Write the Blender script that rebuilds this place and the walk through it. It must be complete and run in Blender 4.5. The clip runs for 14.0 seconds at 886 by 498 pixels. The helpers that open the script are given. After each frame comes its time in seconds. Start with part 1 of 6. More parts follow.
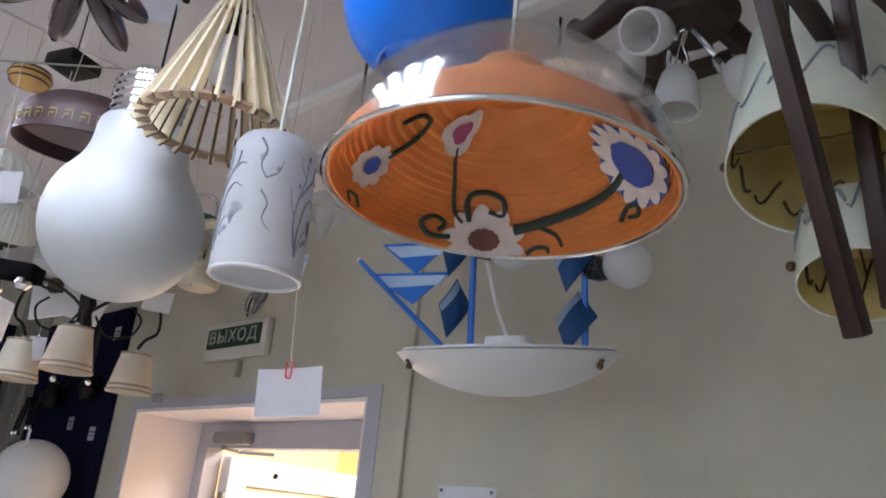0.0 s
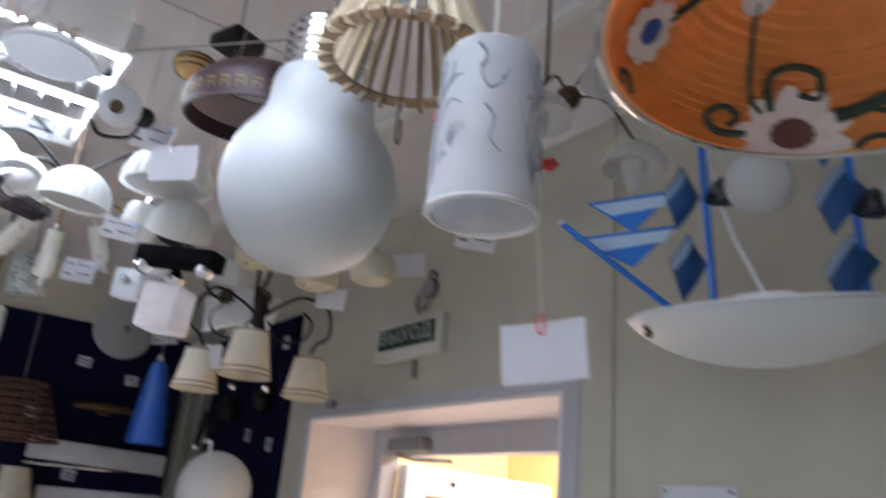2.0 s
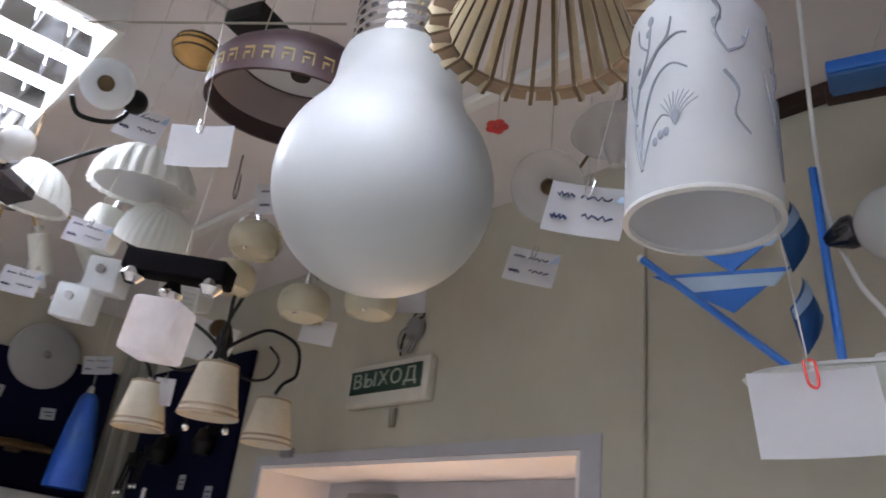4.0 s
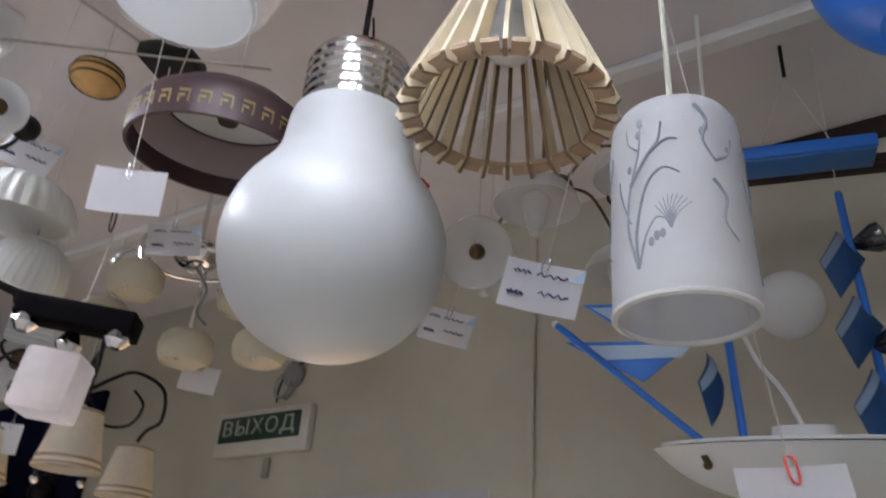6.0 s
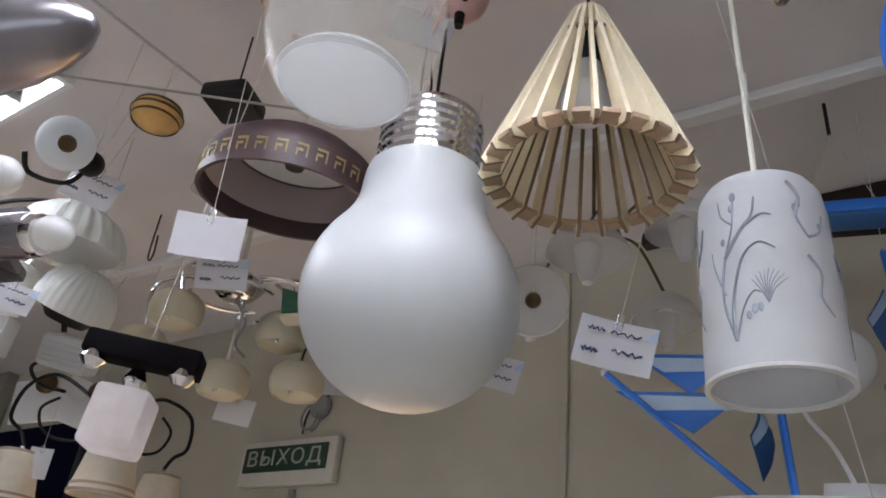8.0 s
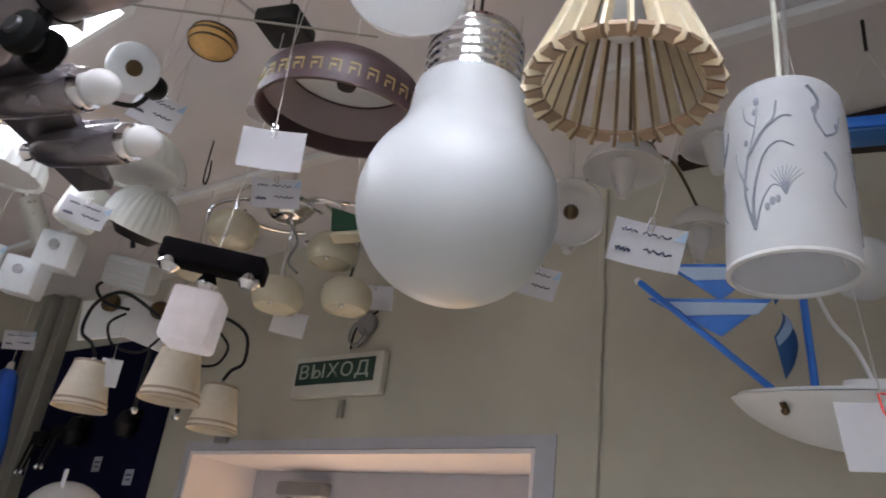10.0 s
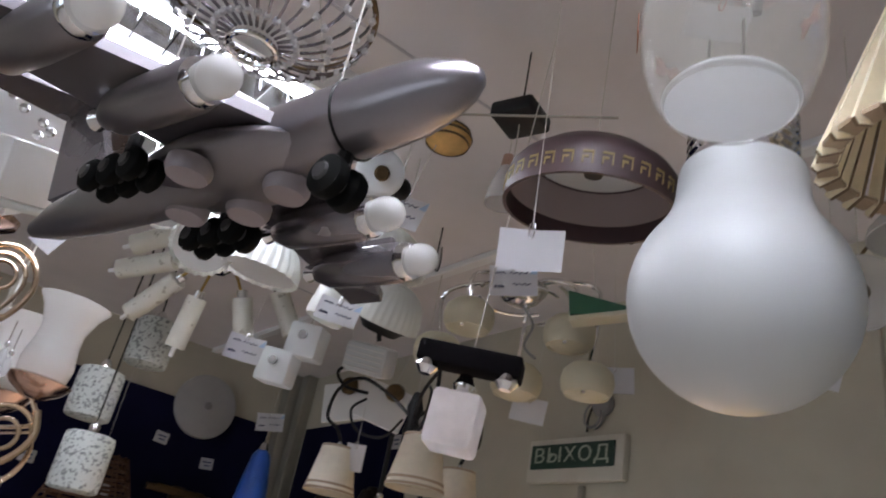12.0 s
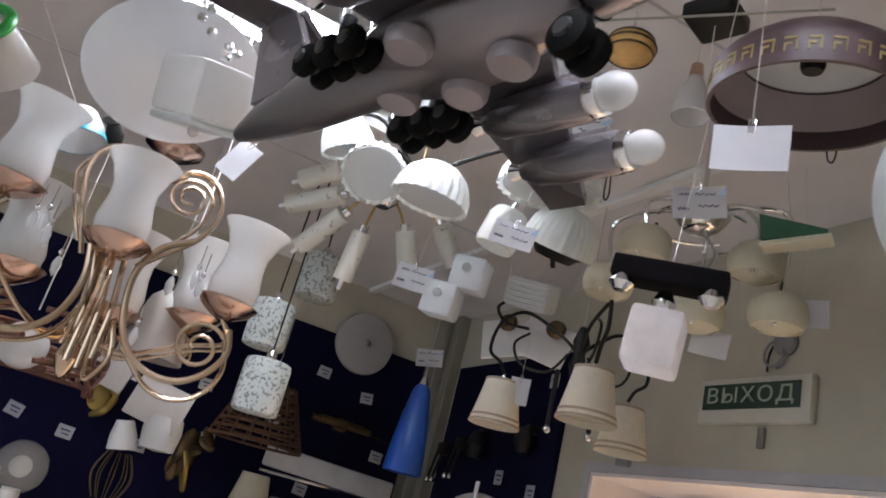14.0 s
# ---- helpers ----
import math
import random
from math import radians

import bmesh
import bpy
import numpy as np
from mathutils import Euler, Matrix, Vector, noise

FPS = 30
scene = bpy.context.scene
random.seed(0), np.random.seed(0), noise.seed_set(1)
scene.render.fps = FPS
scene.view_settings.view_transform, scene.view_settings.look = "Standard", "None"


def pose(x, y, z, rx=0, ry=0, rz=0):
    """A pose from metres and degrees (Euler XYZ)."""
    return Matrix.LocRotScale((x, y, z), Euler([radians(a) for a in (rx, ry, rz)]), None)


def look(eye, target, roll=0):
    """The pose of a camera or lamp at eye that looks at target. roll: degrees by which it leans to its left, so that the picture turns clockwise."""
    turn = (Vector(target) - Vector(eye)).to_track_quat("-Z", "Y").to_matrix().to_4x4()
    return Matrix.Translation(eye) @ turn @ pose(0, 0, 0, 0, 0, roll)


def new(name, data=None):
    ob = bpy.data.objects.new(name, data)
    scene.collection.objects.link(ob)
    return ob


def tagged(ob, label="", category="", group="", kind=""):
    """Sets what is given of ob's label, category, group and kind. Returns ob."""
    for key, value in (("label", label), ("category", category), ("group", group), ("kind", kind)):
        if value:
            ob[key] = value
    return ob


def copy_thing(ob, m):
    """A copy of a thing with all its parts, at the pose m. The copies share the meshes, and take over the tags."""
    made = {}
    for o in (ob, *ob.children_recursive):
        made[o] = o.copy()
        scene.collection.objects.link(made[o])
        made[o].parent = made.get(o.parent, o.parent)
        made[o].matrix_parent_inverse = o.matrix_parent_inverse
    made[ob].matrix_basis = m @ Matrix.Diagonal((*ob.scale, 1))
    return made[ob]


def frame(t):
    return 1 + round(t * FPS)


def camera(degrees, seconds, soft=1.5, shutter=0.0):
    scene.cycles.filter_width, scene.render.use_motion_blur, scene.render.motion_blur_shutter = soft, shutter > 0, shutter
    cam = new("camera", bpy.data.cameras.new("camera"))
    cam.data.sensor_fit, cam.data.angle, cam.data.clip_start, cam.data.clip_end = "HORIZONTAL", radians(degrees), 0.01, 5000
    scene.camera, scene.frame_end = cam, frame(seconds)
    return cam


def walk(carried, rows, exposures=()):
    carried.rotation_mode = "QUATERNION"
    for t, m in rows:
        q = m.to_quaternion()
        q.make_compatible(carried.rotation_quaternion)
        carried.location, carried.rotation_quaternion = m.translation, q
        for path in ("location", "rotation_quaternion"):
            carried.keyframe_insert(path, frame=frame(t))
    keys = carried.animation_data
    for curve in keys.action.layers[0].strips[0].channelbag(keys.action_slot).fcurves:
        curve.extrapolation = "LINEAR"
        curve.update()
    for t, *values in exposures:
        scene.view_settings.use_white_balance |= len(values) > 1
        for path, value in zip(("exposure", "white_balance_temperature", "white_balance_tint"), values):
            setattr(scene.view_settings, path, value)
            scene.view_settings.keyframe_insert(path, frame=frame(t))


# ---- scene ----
cam = camera(59.67, 14.0, soft=1.7, shutter=0.5)
PATH = [
    (0, (2.2387, -1.2899, 1.7901), (0.9867, -0.0073, 2.4207), 5.51),
    (0.5, (2.2276, -1.3076, 1.7923), (1.0017, -0.0200, 2.4626), 6.77),
    (1, (2.1999, -1.3129, 1.7812), (0.9536, -0.0254, 2.4127), 6.78),
    (1.5, (2.1366, -1.2863, 1.7440), (0.8189, -0.0370, 2.3033), 5.93),
    (2, (2.0181, -1.2342, 1.7657), (0.5489, -0.2079, 2.3967), 5.08),
    (2.2, (1.9832, -1.2268, 1.7786), (0.4755, -0.2899, 2.4562), 5.98),
    (4.3, (1.7246, -1.2766, 1.7919), (0.4896, -0.0560, 2.5631), 7.32),
    (4.5, (1.7166, -1.2852, 1.7952), (0.5525, 0.0051, 2.5631), 7.56),
    (5, (1.6834, -1.3085, 1.7974), (0.6990, 0.1274, 2.5583), 7.20),
    (5.5, (1.6691, -1.3381, 1.8020), (0.7116, 0.0980, 2.5962), 6.02),
    (6, (1.6686, -1.3422, 1.8106), (0.6513, 0.0078, 2.6780), 4.67),
    (6.5, (1.6682, -1.3429, 1.8176), (0.6322, -0.0599, 2.7613), 3.72),
    (7, (1.6422, -1.3603, 1.8194), (0.6083, -0.0886, 2.7805), 5.35),
    (7.2, (1.6280, -1.3769, 1.8210), (0.6147, -0.0856, 2.7779), 5.17),
    (9.3, (1.6239, -1.4274, 1.7903), (0.5849, -0.0760, 2.6294), 7.34),
    (9.5, (1.6507, -1.4322, 1.7693), (0.5991, -0.0669, 2.5696), 6.14),
    (10, (1.6505, -1.4537, 1.7601), (0.5396, -0.1175, 2.5288), 7.39),
    (10.5, (1.6196, -1.4925, 1.7669), (0.4556, -0.2167, 2.5590), 8.98),
    (11, (1.6008, -1.5069, 1.7868), (0.3817, -0.2964, 2.5982), 9.60),
    (11.5, (1.5877, -1.5190, 1.8087), (0.2872, -0.4364, 2.6726), 10.99),
    (12, (1.5820, -1.4956, 1.8055), (0.1545, -0.5567, 2.6367), 11.43),
    (12.5, (1.5847, -1.4750, 1.7800), (0.1083, -0.5280, 2.5104), 9.81),
    (13, (1.5703, -1.4757, 1.7805), (0.0401, -0.5947, 2.4819), 11.20),
    (13.5, (1.5311, -1.4924, 1.7770), (-0.0793, -0.7582, 2.4681), 13.46),
    (14, (1.4954, -1.5114, 1.7629), (-0.1394, -0.7997, 2.4192), 14.78),
]
EXPOSURES = ((0.0, 0.31, 6000, 9), (2.0, 0.12, 5850, 7), (4.5, 0.07, 6350, 9), (7.0, -0.06, 6400, 8), (9.5, 0.02, 6450, 9), (11.0, -0.24, 6400, 9), (12.5, -0.28, 6450, 10), (13.5, -0.32, 6450, 9), (14.0, -0.02, 6400, 8))
walk(cam, [(t, look(eye, target, roll)) for t, eye, target, roll in PATH], EXPOSURES)

# ---- world and light ----
world = bpy.data.worlds.new("world")
scene.world = world
world.use_nodes = True
world.node_tree.nodes["Background"].inputs[0].default_value = (0.75, 0.85, 1.0, 1)
world.node_tree.nodes["Background"].inputs[1].default_value = 0.4
scene.view_settings.exposure = 0.0
CEIL = 2.70


def area(name, m, sx, sy, watts, color):
    data = bpy.data.lights.new(name, "AREA")
    data.shape, data.size, data.size_y, data.energy, data.color = "RECTANGLE", sx, sy, watts, color
    ob = new(name, data)
    ob.matrix_world = m
    return ob


# added fill light from the unseen back of the shop, and the lit corridor behind the door
area("unseen_fill_light", look((2.5, -6.9, 1.9), (1.6, 0, 1.9)), 6.0, 1.8, 60, (0.82, 0.91, 1.0))
area("corridor_lamp", look((0.0, 1.45, 2.6), (-0.1, 1.2, 0)), 1.2, 0.6, 102, (1.0, 0.89, 0.84))

# ---- materials ----


def mat(name, color, rough=0.5, metal=0.0, var=0.06, scale=18.0, bump=0.0, bscale=60.0, trans=0.0, glass=0.0, coat=0.0, spot=None, emit=0.0, spec=0.5, alpha=1.0):
    """Procedural surface: base colour varied at two scales, fine relief, gloss by kind."""
    m = bpy.data.materials.new(name)
    m.use_nodes = True
    nt = m.node_tree
    n, l = nt.nodes, nt.links
    b = n["Principled BSDF"]
    co = n.new("ShaderNodeTexCoord")
    n1, n2 = n.new("ShaderNodeTexNoise"), n.new("ShaderNodeTexNoise")
    n1.inputs["Scale"].default_value, n1.inputs["Detail"].default_value = scale, 6
    n2.inputs["Scale"].default_value, n2.inputs["Detail"].default_value = scale * 0.13, 3
    l.new(co.outputs["Object"], n1.inputs["Vector"])
    l.new(co.outputs["Object"], n2.inputs["Vector"])
    add = n.new("ShaderNodeMath")
    add.operation = "ADD"
    l.new(n1.outputs["Fac"], add.inputs[0])
    l.new(n2.outputs["Fac"], add.inputs[1])
    ramp = n.new("ShaderNodeMapRange")
    ramp.inputs[1].default_value, ramp.inputs[2].default_value = 0.7, 1.3
    ramp.inputs[3].default_value, ramp.inputs[4].default_value = 1 - var, 1 + var
    l.new(add.outputs[0], ramp.inputs[0])
    mul = n.new("ShaderNodeVectorMath")
    mul.operation = "SCALE"
    mul.inputs[0].default_value = color
    l.new(ramp.outputs[0], mul.inputs["Scale"])
    l.new(mul.outputs[0], b.inputs["Base Color"])
    if spot:
        sc, thr, col = spot
        v = n.new("ShaderNodeTexNoise")
        v.inputs["Scale"].default_value, v.inputs["Detail"].default_value = sc, 2
        l.new(co.outputs["Object"], v.inputs["Vector"])
        st = n.new("ShaderNodeMapRange")
        st.inputs[1].default_value, st.inputs[2].default_value = thr, thr + 0.03
        l.new(v.outputs["Fac"], st.inputs[0])
        mx = n.new("ShaderNodeMix")
        mx.data_type = "RGBA"
        mx.inputs[7].default_value = (*col, 1)
        l.new(st.outputs[0], mx.inputs[0])
        l.new(mul.outputs[0], mx.inputs[6])
        l.new(mx.outputs[2], b.inputs["Base Color"])
    rr = n.new("ShaderNodeMapRange")
    rr.inputs[3].default_value, rr.inputs[4].default_value = max(0.02, rough - 0.08), min(1, rough + 0.08)
    l.new(n1.outputs["Fac"], rr.inputs[0])
    l.new(rr.outputs[0], b.inputs["Roughness"])
    b.inputs["Metallic"].default_value = metal
    b.inputs["Specular IOR Level"].default_value = spec
    b.inputs["Alpha"].default_value = alpha
    b.inputs["Transmission Weight"].default_value = glass
    b.inputs["Coat Weight"].default_value = coat
    if emit:
        b.inputs["Emission Color"].default_value = (*color, 1)
        b.inputs["Emission Strength"].default_value = emit
    if bump:
        nb = n.new("ShaderNodeTexNoise")
        nb.inputs["Scale"].default_value, nb.inputs["Detail"].default_value = bscale, 5
        l.new(co.outputs["Object"], nb.inputs["Vector"])
        bp = n.new("ShaderNodeBump")
        bp.inputs["Strength"].default_value, bp.inputs["Distance"].default_value = bump, 0.004
        l.new(nb.outputs["Fac"], bp.inputs["Height"])
        l.new(bp.outputs[0], b.inputs["Normal"])
    if trans:
        tr = n.new("ShaderNodeBsdfTranslucent")
        l.new(mul.outputs[0], tr.inputs[0])
        mix = n.new("ShaderNodeMixShader")
        mix.inputs[0].default_value = trans
        l.new(b.outputs[0], mix.inputs[1])
        l.new(tr.outputs[0], mix.inputs[2])
        l.new(mix.outputs[0], n["Material Output"].inputs[0])
    return m


def clear(name, color, amount, rough=0.05):
    """Thin clear or frosted glass: part see-through, part gloss."""
    m = bpy.data.materials.new(name)
    m.use_nodes = True
    n, l = m.node_tree.nodes, m.node_tree.links
    b = n["Principled BSDF"]
    b.inputs["Base Color"].default_value = (*color, 1)
    b.inputs["Roughness"].default_value = rough
    t = n.new("ShaderNodeBsdfTransparent")
    mix = n.new("ShaderNodeMixShader")
    mix.inputs[0].default_value = amount
    l.new(t.outputs[0], mix.inputs[1])
    l.new(b.outputs[0], mix.inputs[2])
    l.new(mix.outputs[0], n["Material Output"].inputs[0])
    return m


def gloss_glass(name, edge, rough, tint):
    """Thin clear glass whose mirror gloss grows towards its edges."""
    m = bpy.data.materials.new(name)
    m.use_nodes = True
    n, l = m.node_tree.nodes, m.node_tree.links
    n.remove(n["Principled BSDF"])
    t, g, w, mix = n.new("ShaderNodeBsdfTransparent"), n.new("ShaderNodeBsdfGlossy"), n.new("ShaderNodeLayerWeight"), n.new("ShaderNodeMixShader")
    t.inputs[0].default_value = (*tint, 1)
    g.inputs["Roughness"].default_value = rough
    w.inputs[0].default_value = 0.5
    k = n.new("ShaderNodeMath")
    k.operation = "MULTIPLY_ADD"
    k.inputs[1].default_value, k.inputs[2].default_value = edge, 0.08
    l.new(w.outputs["Facing"], k.inputs[0])
    l.new(k.outputs[0], mix.inputs[0])
    l.new(t.outputs[0], mix.inputs[1])
    l.new(g.outputs[0], mix.inputs[2])
    l.new(mix.outputs[0], n["Material Output"].inputs[0])
    return m


WALL = mat("beige_wall_paint", (0.48, 0.44, 0.355), 0.7, var=0.10, scale=6, bump=0.15, bscale=90)
CEILING = mat("grey_white_ceiling_panel", (0.70, 0.66, 0.665), 0.75, var=0.06, scale=6, bump=0.1, bscale=120)
REVEAL = mat("pinkish_white_reveal_paint", (0.82, 0.74, 0.73), 0.55, var=0.04, scale=6)
TRIM = mat("grey_door_trim", (0.46, 0.44, 0.47), 0.5)
FLOOR = mat("pale_floor_tile", (0.56, 0.52, 0.48), 0.4, var=0.12, scale=8)
YELLOW = mat("yellow_corridor_paint", (0.80, 0.62, 0.32), 0.6, var=0.04, scale=5)
PVC = mat("white_door_plastic", (0.80, 0.76, 0.76), 0.35)
NAVY = mat("navy_blue_board", (0.004, 0.004, 0.020), 0.9, var=0.15, scale=14, bump=0.1, bscale=300, spec=0.1)
ALU = mat("grey_aluminium_profile", (0.33, 0.31, 0.27), 0.45, metal=0.5)
OPAL = mat("matt_opal_glass", (0.66, 0.675, 0.69), 0.34, var=0.015, scale=9, trans=0.10)
OPALG = mat("glossy_opal_glass", (0.82, 0.81, 0.80), 0.15, var=0.02, scale=9, trans=0.45)
CYLGLASS = mat("frosted_printed_glass", (0.74, 0.75, 0.77), 0.42, var=0.05, scale=30, trans=0.25, alpha=0.56)
FROST = mat("frosted_white_glass", (0.80, 0.82, 0.84), 0.45, var=0.03, scale=20, trans=0.5)
OPALT = mat("thin_white_plate_glass", (0.82, 0.82, 0.84), 0.3, var=0.03, scale=9, trans=0.15)
CREAM = mat("cream_glass", (0.76, 0.70, 0.55), 0.3, var=0.06, scale=25, trans=0.4)
FABRIC = mat("cream_pleated_fabric", (0.84, 0.79, 0.69), 0.85, var=0.06, scale=60, bump=0.3, bscale=400, trans=0.45)
CHROME = mat("chrome", (0.75, 0.75, 0.76), 0.10, metal=1.0, var=0.02)
STEEL = mat("dull_silver_plastic", (0.22, 0.20, 0.22), 0.28, metal=0.70, var=0.05, scale=4, coat=0.3)
BLACK = mat("black_plastic", (0.007, 0.006, 0.007), 0.5, var=0.1, spec=0.2)
RUBBER = mat("black_rubber", (0.006, 0.006, 0.006), 0.8, var=0.1, spec=0.1)
HUBG = mat("dark_grey_hub", (0.05, 0.048, 0.05), 0.4, metal=0.3, var=0.1)
DARKCHROME = mat("dark_chrome", (0.10, 0.10, 0.11), 0.12, metal=0.9, var=0.05)
LENS = mat("grey_spotlight_lens", (0.32, 0.28, 0.30), 0.35, var=0.06)
BLACKM = mat("matt_black_metal", (0.010, 0.009, 0.009), 0.5, var=0.1, spec=0.25)
WOODP = mat("pale_plywood", (0.86, 0.75, 0.54), 0.55, var=0.10, scale=30, bump=0.15, bscale=150)
# burnt edge brown, deepened by the shade inside the cone
WOODE = mat("burnt_shaded_plywood_edge", (0.19, 0.12, 0.065), 0.7, var=0.22, scale=45)
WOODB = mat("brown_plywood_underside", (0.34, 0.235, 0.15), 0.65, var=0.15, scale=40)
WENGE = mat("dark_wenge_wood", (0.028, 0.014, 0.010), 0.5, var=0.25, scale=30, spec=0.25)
MAROON = mat("maroon_brown_lacquer", (0.052, 0.026, 0.029), 0.5, var=0.15, scale=30)
GOLD = mat("gold_paint", (0.38, 0.26, 0.08), 0.35, metal=0.6)
KEYGOLD = mat("dull_gold_print", (0.33, 0.25, 0.10), 0.55, metal=0.2, var=0.2, scale=50)
BRONZE = mat("pale_gold_metal", (0.62, 0.48, 0.36), 0.22, metal=0.95, var=0.1)
COPPER = mat("rose_gold_metal", (0.55, 0.38, 0.31), 0.2, metal=1.0, var=0.12)
AMBER = mat("amber_striped_glass", (0.74, 0.47, 0.17), 0.2, var=0.3, scale=30, trans=0.3)
BLUE = mat("bright_blue_paint", (0.02, 0.16, 0.62), 0.4, var=0.08)
BLUED = mat("deep_blue_paint", (0.03, 0.12, 0.34), 0.45, var=0.12)
BLUEG = mat("blue_glass", (0.012, 0.18, 0.80), 0.32, var=0.06)
PALEB = mat("pale_blue_paint", (0.50, 0.64, 0.82), 0.5, var=0.05)
WHITE = mat("white_plastic", (0.78, 0.77, 0.77), 0.45, var=0.03)
PAPER = mat("white_paper_tag", (0.80, 0.80, 0.84), 0.75, var=0.03, trans=0.2)
# white label paper, with the shade at the boards put into its colour
LABEL = mat("shaded_label_paper", (0.40, 0.40, 0.43), 0.8, var=0.08)
INK = mat("dark_blue_ink", (0.04, 0.05, 0.13), 0.7)
RED = mat("red_mark", (0.60, 0.05, 0.04), 0.6)
GREENS = mat("dark_green_sign_paint", (0.012, 0.036, 0.022), 0.5)
GREEN = mat("green_plastic", (0.01, 0.07, 0.03), 0.4)
SIGNL = mat("dull_sign_lettering", (0.36, 0.38, 0.31), 0.6)
CORD = mat("pale_cable", (0.72, 0.72, 0.60), 0.5)
CORDT = mat("clear_fishing_line", (0.55, 0.52, 0.48), 0.4)
ORANGE = mat("orange_printed_shade", (0.80, 0.30, 0.07), 0.5, var=0.10, scale=40, bump=0.1, bscale=300, trans=0.25)
GREEND = mat("dark_green_print", (0.03, 0.055, 0.04), 0.6)
FLOWER = mat("white_flower_print", (0.70, 0.64, 0.60), 0.6, var=0.15, scale=60)
BROWNP = mat("brown_flower_print", (0.14, 0.055, 0.045), 0.6, var=0.3, scale=60)
FBLUE = mat("blue_flower_print", (0.04, 0.08, 0.36), 0.6, var=0.2, scale=60)
FMAUVE = mat("mauve_flower_print", (0.36, 0.07, 0.17), 0.6, var=0.2, scale=60)
GREYP = mat("grey_floral_print", (0.19, 0.20, 0.23), 0.6, var=0.2, scale=40)
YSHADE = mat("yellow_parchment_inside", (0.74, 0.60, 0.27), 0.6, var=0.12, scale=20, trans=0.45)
PARCH = mat("white_parchment_outside", (0.76, 0.78, 0.70), 0.6, var=0.10, scale=20, trans=0.5)
MOSAIC = mat("white_mosaic_glass", (0.74, 0.77, 0.75), 0.3, var=0.05, spot=(110, 0.555, (0.06, 0.08, 0.09)), trans=0.4)
BIRCH = mat("white_glass_with_marks", (0.76, 0.74, 0.68), 0.35, var=0.05, spot=(50, 0.64, (0.30, 0.25, 0.20)), trans=0.45)
MARBLE = mat("pale_marbled_glass", (0.55, 0.54, 0.56), 0.3, var=0.15, scale=12)
TWIG = mat("reddish_brown_twig", (0.13, 0.05, 0.03), 0.55, var=0.3)
RATTAN = mat("brown_rattan", (0.085, 0.038, 0.017), 0.6, var=0.25)
BRASSD = mat("dark_antique_brass", (0.10, 0.065, 0.03), 0.35, metal=0.7, var=0.3, scale=40)
GREYD = mat("grey_metal_plate", (0.22, 0.21, 0.21), 0.5, var=0.08)
CRYSTAL = clear("crystal", (0.92, 0.92, 0.95), 0.55, 0.03)
DOME = gloss_glass("clear_acrylic_dome", 0.30, 0.10, (0.98, 0.98, 0.98))
THIN = clear("thin_clear_glass", (0.80, 0.76, 0.72), 0.22, 0.10)
HAZE = clear("hazy_frosted_glass", (0.75, 0.73, 0.72), 0.45, 0.35)
PANE = clear("window_pane", (0.92, 0.86, 0.87), 0.55, 0.06)
TUBE = mat("fluorescent_tube_light", (0.865, 0.90, 1.0), 0.5, emit=66.0)
GREENP = mat("ice_white_ribbed_glass", (0.86, 0.87, 0.84), 0.3, var=0.03, trans=0.35)

# ---- mesh tools ----


def lathe(prof, seg=40, cap=False):
    """A turned body from (radius, height) pairs."""
    bm = bmesh.new()
    rings = []
    for r, z in prof:
        if r < 1e-5:
            rings.append([bm.verts.new((0, 0, z))] * seg)
        else:
            rings.append([bm.verts.new((r * math.cos(i * math.tau / seg), r * math.sin(i * math.tau / seg), z)) for i in range(seg)])
    for a, b in zip(rings, rings[1:]):
        for i in range(seg):
            j = (i + 1) % seg
            vs = []
            for v in (a[i], a[j], b[j], b[i]):
                if v not in vs:
                    vs.append(v)
            if len(vs) > 2:
                bm.faces.new(vs)
    return bm


def ball(r, c=(0, 0, 0), n=14, seg=28, squash=1.0):
    bm = lathe([(r * math.sin(math.pi * i / n), -r * squash * math.cos(math.pi * i / n)) for i in range(n + 1)], seg)
    bmesh.ops.translate(bm, verts=bm.verts, vec=c)
    return bm


def shell(prof, t, seg=40):
    """A thin turned shell of thickness t: outer profile down, inner back."""
    inner = [(max(r - t, 0.0005), z) for r, z in prof]
    return lathe(list(prof) + inner[::-1] + [prof[0]], seg)


def box(sx, sy, sz, c=(0, 0, 0), bev=0.002):
    bm = bmesh.new()
    bmesh.ops.create_cube(bm, size=1)
    bmesh.ops.scale(bm, verts=bm.verts, vec=(sx, sy, sz))
    if bev:
        bmesh.ops.bevel(bm, geom=bm.edges[:], offset=min(bev, 0.45 * min(sx, sy, sz)), segments=2, affect="EDGES", profile=0.5)
    bmesh.ops.translate(bm, verts=bm.verts, vec=c)
    return bm


def tube(pts, r, seg=8, taper=1.0):
    """A round rod along points, bent smoothly by the points given."""
    bm = bmesh.new()
    pts = [Vector(p) for p in pts]
    rings, ref = [], None
    for i, p in enumerate(pts):
        d = (pts[min(i + 1, len(pts) - 1)] - pts[max(i - 1, 0)]).normalized()
        if ref is None:
            ref = d.orthogonal()
        u = (ref - d * ref.dot(d)).normalized()
        ref = u
        v = d.cross(u)
        rr = r * (1 + (taper - 1) * i / max(1, len(pts) - 1))
        rings.append([bm.verts.new(p + rr * (u * math.cos(k * math.tau / seg) + v * math.sin(k * math.tau / seg))) for k in range(seg)])
    for a, b in zip(rings, rings[1:]):
        for k in range(seg):
            bm.faces.new((a[k], a[(k + 1) % seg], b[(k + 1) % seg], b[k]))
    bm.faces.new(rings[0][::-1])
    bm.faces.new(rings[-1])
    return bm


